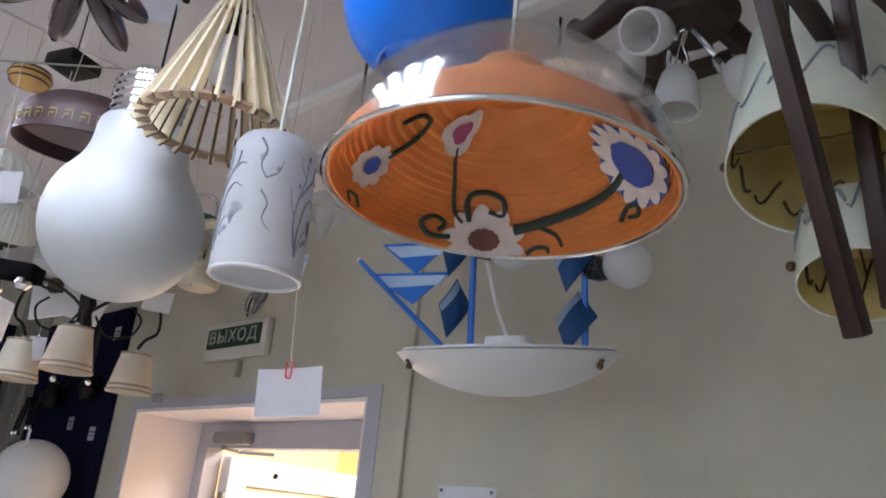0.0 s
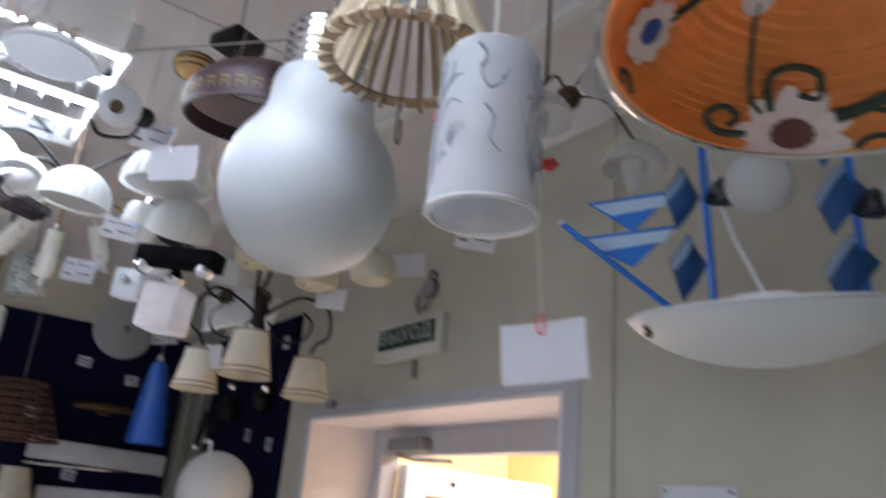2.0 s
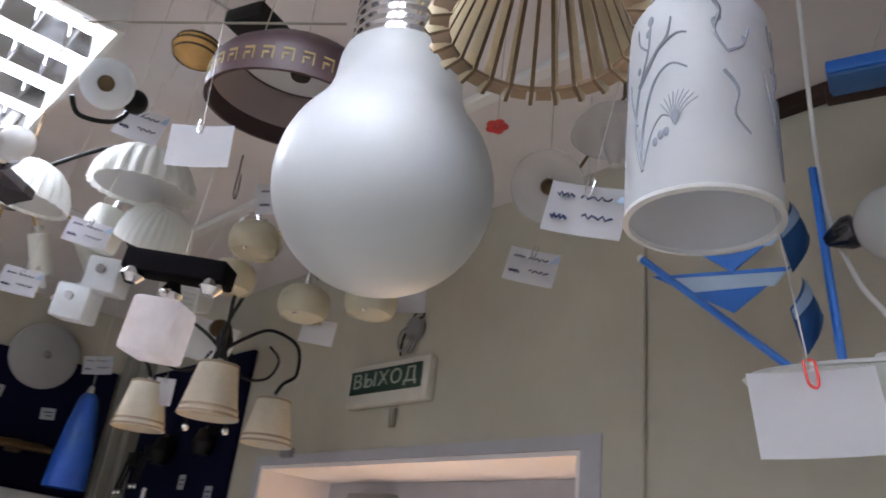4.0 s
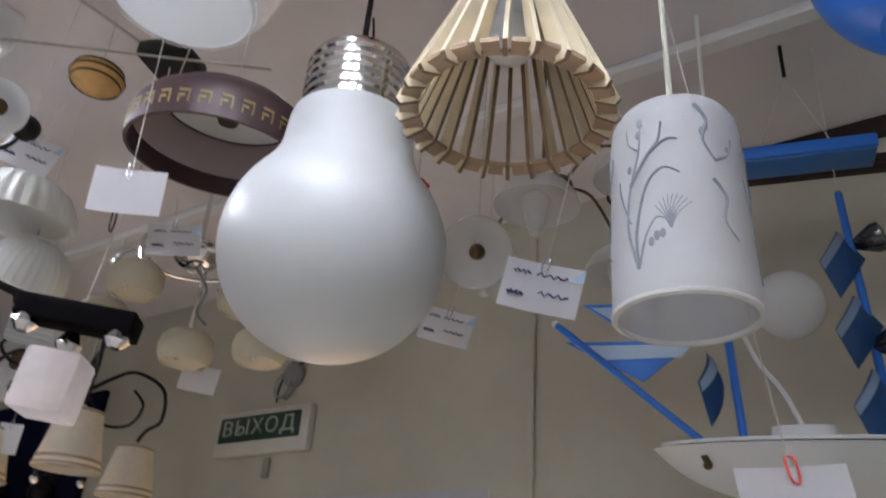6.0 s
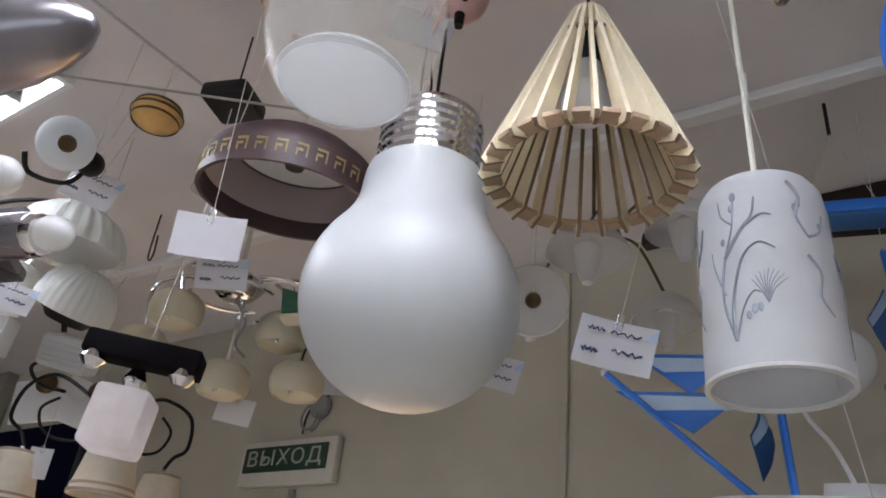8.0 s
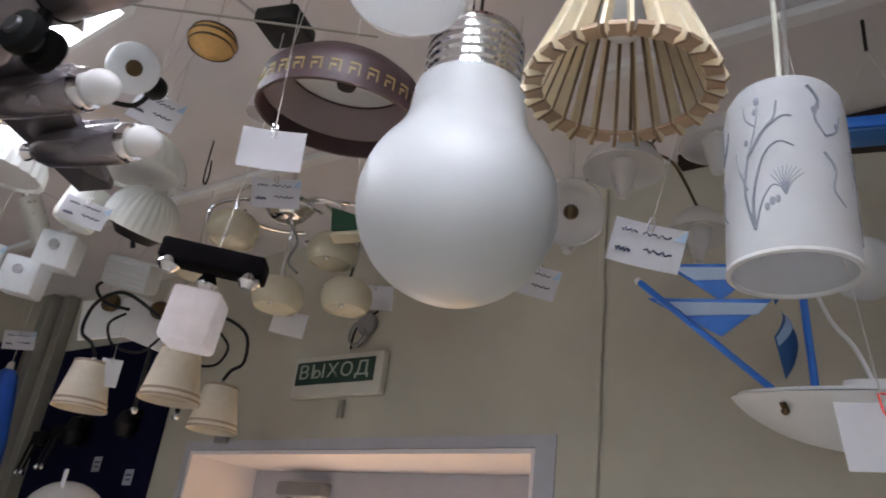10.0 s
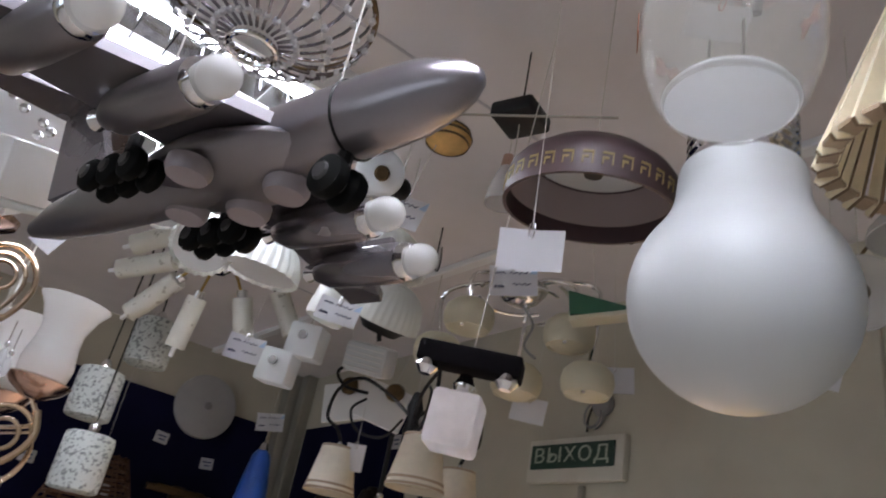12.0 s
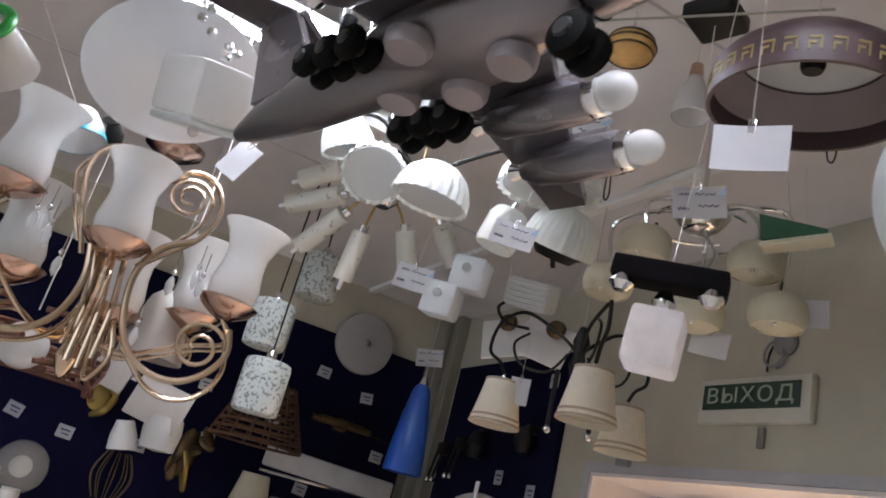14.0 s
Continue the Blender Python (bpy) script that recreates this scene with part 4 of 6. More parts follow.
def arm_chandelier():
    o = Vector((-0.055, -0.405, 2.27))
    c = thing("chandelier", o, "three-arm black chandelier with cream pleated fabric shades", "chandelier")
    part("hub", lathe([(0, -0.07), (0.012, -0.065), (0.022, -0.03), (0.014, 0.0), (0.022, 0.03), (0.010, 0.07), (0, 0.075)], 24), BLACKM, c)
    for k, q in enumerate(((-0.242, -0.493, 2.067), (0.141, -0.498, 2.068), (-0.062, -0.226, 2.069))):
        p = Vector(q) - o
        d = Vector((p.x, p.y, 0))
        e = d.normalized()
        side = Vector((-e.y, e.x, 0))
        top = p + Vector((0, 0, 0.135))
        path = [(0, 0, 0.0), d * 0.35 + Vector((0, 0, 0.055)), d * 0.8 + Vector((0, 0, 0.10)) + side * 0.02, d * 1.22 + Vector((0, 0, 0.075)), d * 1.30 + Vector((0, 0, 0.0)), d * 1.10 + Vector((0, 0, -0.035)), top]
        a = part("arm", tube(bend(path), 0.0048), BLACKM, c, "curled black arm")
        part("arm_scroll", tube(bend([d * 0.15, d * 0.4 - Vector((0, 0, 0.05)), d * 0.8 - Vector((0, 0, 0.035)), d * 0.95 + Vector((0, 0, 0.02)), d * 0.75 + Vector((0, 0, 0.05))]), 0.0036), BLACKM, a)
        s = part("shade", moved(shell([(0.066, 0), (0.0635, 0.012), (0.054, 0.06), (0.043, 0.118)], 0.0015, 48), Matrix.Translation(p)), FABRIC, c, "cream pleated fabric shade")
        for r, z in ((0.0655, 0.004), (0.0625, 0.018), (0.0435, 0.116)):
            part("trim_band", moved(lathe([(r - 0.0012, z - 0.003), (r + 0.0016, z - 0.003), (r + 0.0012, z + 0.003), (r - 0.0016, z + 0.003), (r - 0.0012, z - 0.003)], 48), Matrix.Translation(p)), mat("beige_trim", (0.42, 0.33, 0.24), 0.5) if (k == 0 and z == 0.004) else bpy.data.materials["beige_trim"], s)
        part("finial", ball(0.006, tuple(p + Vector((0, 0, 0.128)))), CHROME, s)
    for x, y in ((0.05, 0.03), (-0.02, -0.04)):
        part("drop", tube([(x, y, -0.05), (x, y, -0.19)], 0.006), BLACKM, c)
        part("drop_tip", ball(0.009, (x, y, -0.20)), CHROME, c)
    hang(c, 0.07, CORDT, 0.0014)
    price_tag(pose(-0.187, -0.473, 2.197, 0, 0, 55), 0.05, 0.07, False, 0.10)


arm_chandelier()


def bowl_chandelier():
    o = Vector((0.389, -0.487, 2.50))
    c = thing("chandelier", o, "chrome chandelier with cream glass bowls", "chandelier")
    part("hub", lathe([(0, -0.034), (0.030, -0.032), (0.040, -0.026), (0.055, -0.006), (0.060, 0.004), (0.048, 0.014), (0, 0.02)], 32), CHROME, c)
    for q in ((0.328, -0.570, 2.415), (0.473, -0.410, 2.408), (0.190, -0.540, 2.370), (0.372, -0.450, 2.303), (0.500, -0.370, 2.312)):
        p = Vector(q) - o
        path = [(0, 0, 0), Vector((p.x * 0.5, p.y * 0.5, 0.03)), Vector((p.x * 1.05, p.y * 1.05, 0.015)), p + Vector((0.0, 0, 0.038))]
        part("arm", tube(bend(path), 0.005), CHROME, c)
        b = part("bowl", moved(shell([(0.046, -0.030), (0.053, -0.018), (0.056, 0.0), (0.052, 0.020), (0.038, 0.034), (0.016, 0.040)], 0.003, 36), Matrix.Translation(p)), CREAM, c, "cream glass bowl shade")
        part("lower_glass", moved(lathe([(0, -0.040), (0.028, -0.036), (0.044, -0.026), (0.046, -0.018), (0, -0.018)], 32), Matrix.Translation(p)), CREAM, b)
        part("glint", ball(0.005, tuple(p + Vector((0.02, -0.03, -0.030)))), CHROME, b)
    for k in range(3):
        a = k * 2.1
        part("ring_arm", tube([(0.10 * math.cos(a + t) + 0.02, 0.10 * math.sin(a + t), -0.02 - 0.012 * t) for t in [i * 0.16 for i in range(14)]], 0.004), CHROME, c)
    part("wire", tube(bend([(0.0, 0, -0.03), (0.03, 0.02, -0.08), (0.0, 0.03, -0.12), (0.05, 0.02, -0.16)]), 0.003), GREYD, c)
    hang(c, 0.018, CHROME, 0.005)


bowl_chandelier()


def dome_lamps():
    d = thing("wall_lamp", Matrix.Translation((0.346, -0.786, 2.316)) @ Vector((0.47, -0.04, 0.85)).to_track_quat("Z", "Y").to_matrix().to_4x4(), "ribbed ice white glass dome lamp on a black base", "lamp")
    R = 0.070
    bm = lathe([(R, 0), (R * 0.99, 0.02), (R * 0.90, 0.045), (R * 0.70, 0.066), (R * 0.4, 0.079), (0, 0.083)], 120)
    for v in bm.verts:
        a = math.atan2(v.co.y, v.co.x)
        k = 1 + 0.016 * math.cos(30 * a)
        v.co.x, v.co.y = v.co.x * k, v.co.y * k
    part("shade", bm, GREENP, d, "ribbed glass dome")
    part("base", lathe([(0, -0.02), (0.035, -0.02), (0.045, -0.008), (R * 0.9, 0), (0, 0.002)], 32), BLACKM, d)
    part("stem", tube([(0, 0, -0.018), (0.008, -0.004, -0.036)], 0.005), BLACKM, d)
    up = d.matrix_world.inverted()
    part("wire", tube([(0, 0, 0.0), up @ Vector((0.346, -0.786, CEIL))], 0.001, 5), CORDT, d)
    e = thing("wall_lamp", pose(0.222, -0.850, 2.330, -10, 12, 0), "short ice white glass cylinder lamp with a chrome finial", "lamp")
    part("shade", lathe([(0.038, -0.01), (0.042, 0), (0.041, 0.055), (0.034, 0.072), (0.016, 0.078), (0, 0.079)], 36), GREENP, e)
    part("finial", lathe([(0, 0.078), (0.010, 0.078), (0.006, 0.094), (0, 0.097)], 16), CHROME, e)
    part("wire", tube([(0, 0, 0.095), (0.13, -0.08, 0.31)], 0.001, 5), CORDT, e)
    price_tag(pose(0.415, -0.916, 2.296, 0, 10, 52), 0.078, 0.045, True, 0.412)
    price_tag(pose(0.56, -0.66, 2.44, 4, -8, 50), 0.09, 0.06, True, 0.05)
    w = thing("wall_lamp", pose(-0.267, -0.446, 2.45, 18, 10, 35), "white ribbed glass box lamp on a black arm", "lamp")
    part("shade", box(0.135, 0.085, 0.085, (0, 0, 0), 0.014), OPAL, w)
    for k in range(5):
        part("rib", box(0.118, 0.004, 0.004, (0, -0.0425, -0.028 + k * 0.014), 0.0015), OPALG, w)
    part("arm", tube(bend([(-0.06, 0.03, -0.02), (-0.12, 0.05, -0.06), (-0.10, 0.08, -0.10), (-0.02, 0.07, -0.10)]), 0.005), BLACKM, w)
    part("wire", tube([(0, 0, 0.04), (0.04, 0.08, 0.25)], 0.001, 5), CORDT, w)
    for k, (x, y, z, a) in enumerate(((-0.547, -0.341, 2.39, 38), (-0.39, -0.294, 2.375, 50))):
        s = thing("wall_lamp", pose(x, y, z, -8, -12 + 26 * k, a), "square white plate lamp with a bronze round holder", "lamp", "plate lamps")
        part("plate", box(0.15, 0.012, 0.13, (0, 0, 0), 0.004), WHITE, s)
        part("holder", moved(lathe([(0, 0), (0.026, 0), (0.030, 0.012), (0.022, 0.024), (0, 0.026)], 24), pose(0.015, -0.006, 0.045, 90)), BRASSD, s, "bronze round holder")
        part("wire", tube([(0, 0, 0.064), (0, 0.02, CEIL - z)], 0.001, 5), CORDT, s)
    g = thing("hanging_box", pose(0.60, -0.47, 2.425, 0, -8, 30), "dark green and white cardboard lamp box hung on thread", "box")
    part("panel", plate([(-0.05, 0.03), (0.06, -0.018), (0.06, -0.030), (-0.05, -0.022)], 0.04, pose(0, 0, 0, 90)), GREEN, g)
    part("edge", box(0.118, 0.042, 0.010, (0.006, 0, -0.030), 0.003), CREAM, g, "pale lower edge")
    hang(g, 0.02, CORDT, 0.001)
    price_tag(pose(0.368, -0.398, 2.285, 0, 6, 45), 0.075, 0.055, False, 0.12)
    price_tag(pose(0.463, -0.251, 2.392, 0, -4, 45), 0.085, 0.06, False, 0.31)


dome_lamps()


def ribbed_chandelier():
    o = Vector((0.06, -0.985, 2.47))
    c = thing("chandelier", o, "chandelier with bright ice white ribbed glass bells", "chandelier")
    part("hub", ball(0.025), BRASSD, c)
    for x, y, z, rx, ry, R in ((0.08, 0.010, -0.035, -4, 6, 0.082), (0.02, -0.107, -0.030, -10, -42, 0.066), (0.295, 0.150, -0.014, 2, 4, 0.098), (-0.003, -0.183, 0.028, 25, 0, 0.056)):
        bm = lathe([(R, -0.045), (R * 0.97, -0.02), (R * 0.80, 0.012), (R * 0.52, 0.034), (R * 0.2, 0.045), (0, 0.046)], 112)
        for v in bm.verts:
            a = math.atan2(v.co.y, v.co.x)
            v.co.xy = v.co.xy * (1 + 0.030 * math.cos(24 * a))
        m = Matrix.Translation((x, y, z)) @ pose(0, 0, 0, rx, ry, 0)
        s = part("bell", moved(bm, m), GREENP, c, "ribbed glass bell")
        part("inner_glass", moved(lathe([(0, -0.036), (R * 0.90, -0.040), (R * 0.9, -0.036), (0, -0.030)], 40), m), OPAL, s)
        part("arm", tube(bend([(0, 0, 0), (x * 0.6, y * 0.6, z + 0.06), (x, y, z + 0.045)]), 0.0045), BLACKM, c)
    hang(c, 0.02, BRASSD, 0.003)


ribbed_chandelier()


def tube_chandelier():
    o = Vector((-0.30, -0.93, 2.545))
    c = thing("chandelier", o, "chandelier of radiating marked white glass tubes with brass joints", "chandelier")
    part("hub", lathe([(0, -0.02), (0.02, -0.02), (0.04, 0), (0.02, 0.03), (0, 0.03)], 24), CHROME, c)
    # each tube: joint end and outer end about the hub
    for a, b in (((-0.05, -0.10, -0.015), (-0.16, -0.20, -0.055)), ((-0.02, -0.13, 0.04), (-0.10, -0.20, 0.0)), ((-0.08, -0.07, -0.05), (-0.19, -0.13, -0.145)), ((-0.10, 0.0, -0.07), (-0.15, 0.0, -0.20)), ((-0.02, 0.09, -0.05), (-0.04, 0.135, -0.15)), ((0.02, 0.17, -0.01), (0.03, 0.235, -0.11))):
        a, b = Vector(a), Vector(b)
        part("arm", tube(bend([(0, 0, 0), (a * 0.5) + Vector((0, 0, 0.03)), a]), 0.004), GOLD, c, "thin brass arm")
        t = part("tube_shade", tube([a, a + (b - a) * 0.5, b], 0.0265, 20), BIRCH, c, "white glass tube with brown marks")
        part("joint", tube([a - (b - a).normalized() * 0.02, a], 0.014, 16), CHROME, t)
        part("tip", tube([b, b + (b - a).normalized() * 0.028], 0.006, 10), WHITE, t)
    hang(c, 0.03, CHROME, 0.005)
    price_tag(pose(-0.006, -0.906, 2.305, 0, 6, 58), 0.082, 0.058, True, 0.394)
    cb = thing("wall_lamp", pose(-0.215, -0.70, 2.37, 6, 6, 45), "pair of frosted glass cube lamps with square sockets", "lamp")
    for x, z in ((0.025, 0.035), (-0.03, -0.045)):
        q = part("cube", box(0.088, 0.08, 0.088, (x, 0, z), 0.008), FROST, cb, "frosted glass cube")
        part("socket", moved(lathe([(0, 0), (0.010, 0), (0.012, 0.008), (0, 0.010)], 14), pose(x, -0.042, z + 0.01, 90)), GREYD, q)
    part("wire", tube([(0.02, 0, 0.08), (0.02, 0.0, CEIL - 2.375)], 0.001, 5), CORDT, cb)


tube_chandelier()


def mosaic_pendant():
    m = thing("pendant_lamp", (-0.60, -1.0, 1.95), "pendant with three white mosaic glass cylinders on black stems", "pendant lamp")
    for x, y, z in ((-0.045, 0.06, 0.435), (-0.045, -0.035, 0.255), (0.14, -0.045, 0.062)):
        s = part("shade", moved(lathe([(0, -0.07), (0.05, -0.07), (0.058, -0.066), (0.060, -0.05), (0.060, 0.05), (0.057, 0.062), (0.048, 0.066), (0, 0.066)], 36), Matrix.Translation((x, y, z))), MOSAIC, m, "white mosaic glass cylinder")
        part("socket", moved(lathe([(0, 0.066), (0.014, 0.066), (0.014, 0.085), (0.008, 0.095), (0, 0.096)], 16), Matrix.Translation((x, y, z))), CHROME, s)
        part("stem", tube([(x, y, z + 0.09), (x * 0.8, y * 0.8, CEIL - 1.952)], 0.0025, 6), BLACKM, m)


mosaic_pendant()


def blue_cone():
    b = thing("pendant_lamp", (-0.855, -0.43, 1.935), "tall cobalt blue glass cone pendant", "pendant lamp")
    part("shade", shell([(0.062, 0), (0.064, 0.01), (0.058, 0.09), (0.045, 0.19), (0.030, 0.275), (0.018, 0.292)], 0.003, 36), mat("cobalt_blue_glass", (0.02, 0.09, 0.42), 0.3, trans=0.15), b)
    part("cap", lathe([(0, 0.288), (0.016, 0.288), (0.010, 0.315), (0, 0.32)], 20), CHROME, b)
    hang(b, 0.31, CORDT, 0.0016)
    price_tag(pose(-0.85, -0.44, 2.35, 0, -8, 60), 0.09, 0.06, True, 0.10)


blue_cone()


def vase(parent, p, m, k=1.0):
    """White waisted glass on a copper cup."""
    t = Matrix.Translation(p) @ m
    s = part("shade", moved(shell([(0.034 * k, 0.0), (0.044 * k, 0.012), (0.047 * k, 0.035), (0.039 * k, 0.075), (0.038 * k, 0.10), (0.050 * k, 0.135), (0.064 * k, 0.155)], 0.003, 36), t), OPALG, parent, "white waisted glass shade")
    part("cup", moved(lathe([(0, -0.03), (0.018, -0.028), (0.045 * k, -0.012), (0.058 * k, 0.004), (0.050 * k, 0.008), (0, 0.006)], 32), t), COPPER, s, "rose gold cup")
    return s


def scroll_chandelier():
    o = Vector((0.057, -1.432, 2.054))
    c = thing("chandelier", pose(*o, 0, 0, 86.9), "pale gold scrolled chandelier with white waisted glass shades and crystals", "chandelier")
    column = [(0, -0.19), (0.010, -0.18), (0.022, -0.15), (0.010, -0.11), (0.016, -0.04), (0.030, 0.0), (0.014, 0.05), (0.020, 0.11), (0.009, 0.19), (0, 0.20)]
    part("column", lathe(column, 28), BRONZE, c).location = (-0.07, 0.12, 0.0)
    # cup of each shade, on arms that spring from the foot of the column
    cups = ((0.153, 0.0, 0.012, 3), (-0.062, -0.05, 0.042, -2), (-0.252, -0.02, 0.090, 4), (-0.208, 0.05, -0.037, -3), (-0.030, 0.10, -0.047, 2), (0.110, 0.13, -0.012, -4))
    for x, y, z, lean in cups:
        p = Vector((x, y, z))
        vase(c, p, pose(0, 0, 0, lean, lean, 0))
        foot = Vector((-0.07, 0.12, -0.09))
        d = p - foot
        path = [foot, foot + Vector((d.x * 0.35, d.y * 0.35, -0.030)), foot + Vector((d.x * 0.8, d.y * 0.8, d.z * 0.3 - 0.02)), p + Vector((d.x * 0.08, d.y * 0.08, -0.070)), p + Vector((0, 0, -0.028))]
        a = part("arm", tube(bend(path), 0.0042), BRONZE, c, "curved pale gold arm")
        part("arm_rod", tube([v + Vector((0.009, 0.004, -0.007)) for v in bend(path)], 0.0028), BRONZE, a)

    def rod(pts, r, name="scroll"):
        part(name, tube(bend(pts, 7), r, 8), BRONZE, c, "pale gold scroll")

    def spiral(x, y, z, r0, r1, turns, start, w):
        n = int(turns * 22)
        pts = [(x + (r0 + (r1 - r0) * k / n) * math.cos(start + k / n * turns * math.tau), y - 0.012 * k / n, z + (r0 + (r1 - r0) * k / n) * math.sin(start + k / n * turns * math.tau)) for k in range(n + 1)]
        part("scroll", tube(pts, w, 8, 0.75), BRONZE, c, "pale gold spiral scroll")

    # great hoop under the front shade and the lesser one behind it
    rod([(0.058, -0.05, 0.090), (0.010, -0.05, 0.057), (-0.015, -0.05, 0.0), (-0.006, -0.05, -0.078), (0.023, -0.05, -0.129), (0.064, -0.05, -0.151), (0.110, -0.05, -0.151), (0.151, -0.05, -0.125), (0.175, -0.05, -0.083), (0.165, -0.05, -0.040)], 0.0062)
    rod([(0.010, -0.02, -0.118), (0.069, -0.02, -0.172), (0.123, -0.02, -0.178), (0.165, -0.02, -0.150), (0.181, -0.02, -0.105), (0.168, -0.02, -0.060)], 0.0046)
    spiral(0.126, -0.045, -0.085, 0.046, 0.012, 1.5, 0.6, 0.0046)
    # upper spiral and its tail
    spiral(0.025, -0.03, 0.166, 0.040, 0.012, 1.8, 0.2, 0.0044)
    rod([(-0.007, -0.03, 0.198), (0.010, -0.03, 0.216), (0.043, -0.03, 0.220), (0.072, -0.03, 0.197), (0.083, -0.03, 0.154), (0.062, -0.03, 0.100), (0.017, -0.03, 0.054), (-0.019, -0.02, 0.019)], 0.0052)
    rod([(-0.016, -0.025, 0.186), (0.015, -0.025, 0.206), (0.048, -0.025, 0.200), (0.066, -0.025, 0.160), (0.045, -0.025, 0.104), (0.004, -0.02, 0.062)], 0.0036)
    # arch behind the middle shade, long arm and the bundle of rods at the stem
    rod([(-0.112, 0.03, 0.02), (-0.145, 0.02, 0.118), (-0.157, 0.02, 0.177), (-0.139, 0.02, 0.223), (-0.100, 0.02, 0.230), (-0.078, 0.02, 0.190)], 0.0050)
    rod([(-0.125, 0.03, 0.04), (-0.158, 0.03, 0.110), (-0.172, 0.03, 0.160), (-0.160, 0.03, 0.190)], 0.0036)
    rod([(-0.100, -0.04, 0.037), (-0.087, -0.04, -0.030), (-0.101, -0.04, -0.096), (-0.134, -0.04, -0.135), (-0.175, -0.04, -0.149), (-0.235, -0.04, -0.150)], 0.0062)
    rod([(-0.092, -0.02, 0.030), (-0.074, -0.02, -0.040), (-0.090, -0.02, -0.112), (-0.130, -0.02, -0.152), (-0.200, -0.02, -0.170)], 0.0045)
    for x0, x1, z1, w in ((-0.075, -0.066, -0.165, 0.0055), (-0.060, -0.046, -0.172, 0.0050), (-0.040, -0.030, -0.150, 0.0055), (-0.085, -0.082, -0.140, 0.0045)):
        rod([(x0, 0.0, 0.030), ((x0 + x1) / 2 + 0.006, -0.01, -0.064), (x1, 0.0, z1)], w, "stem_rod")
    rod([(-0.018, 0.0, -0.082), (-0.004, 0.0, -0.140), (-0.028, 0.0, -0.186), (-0.040, 0.0, -0.120)], 0.0045)
    for x, z in ((-0.180, 0.043), (0.082, 0.032), (0.045, 0.007), (-0.135, -0.023), (0.020, -0.096), (-0.197, 0.036), (0.094, 0.020), (-0.168, 0.020)):
        part("crystal", moved(lathe([(0, -0.022), (0.006, -0.014), (0.008, 0.0), (0.004, 0.012), (0, 0.016)], 8), Matrix.Translation((x, -0.03, z))), CRYSTAL, c, "cut glass drop")
        part("bead", ball(0.0055, (x, -0.03, z + 0.022), 5, 8), CHROME, c, "bright bead")
        part("link", tube([(x, -0.03, z + 0.015), (x, -0.028, z + 0.065)], 0.0012, 5), CHROME, c)
    part("rod_to_ceiling", tube([(-0.07, 0.12, 0.19), (-0.07, 0.12, CEIL - o.z)], 0.004, 6), BRONZE, c)


scroll_chandelier()


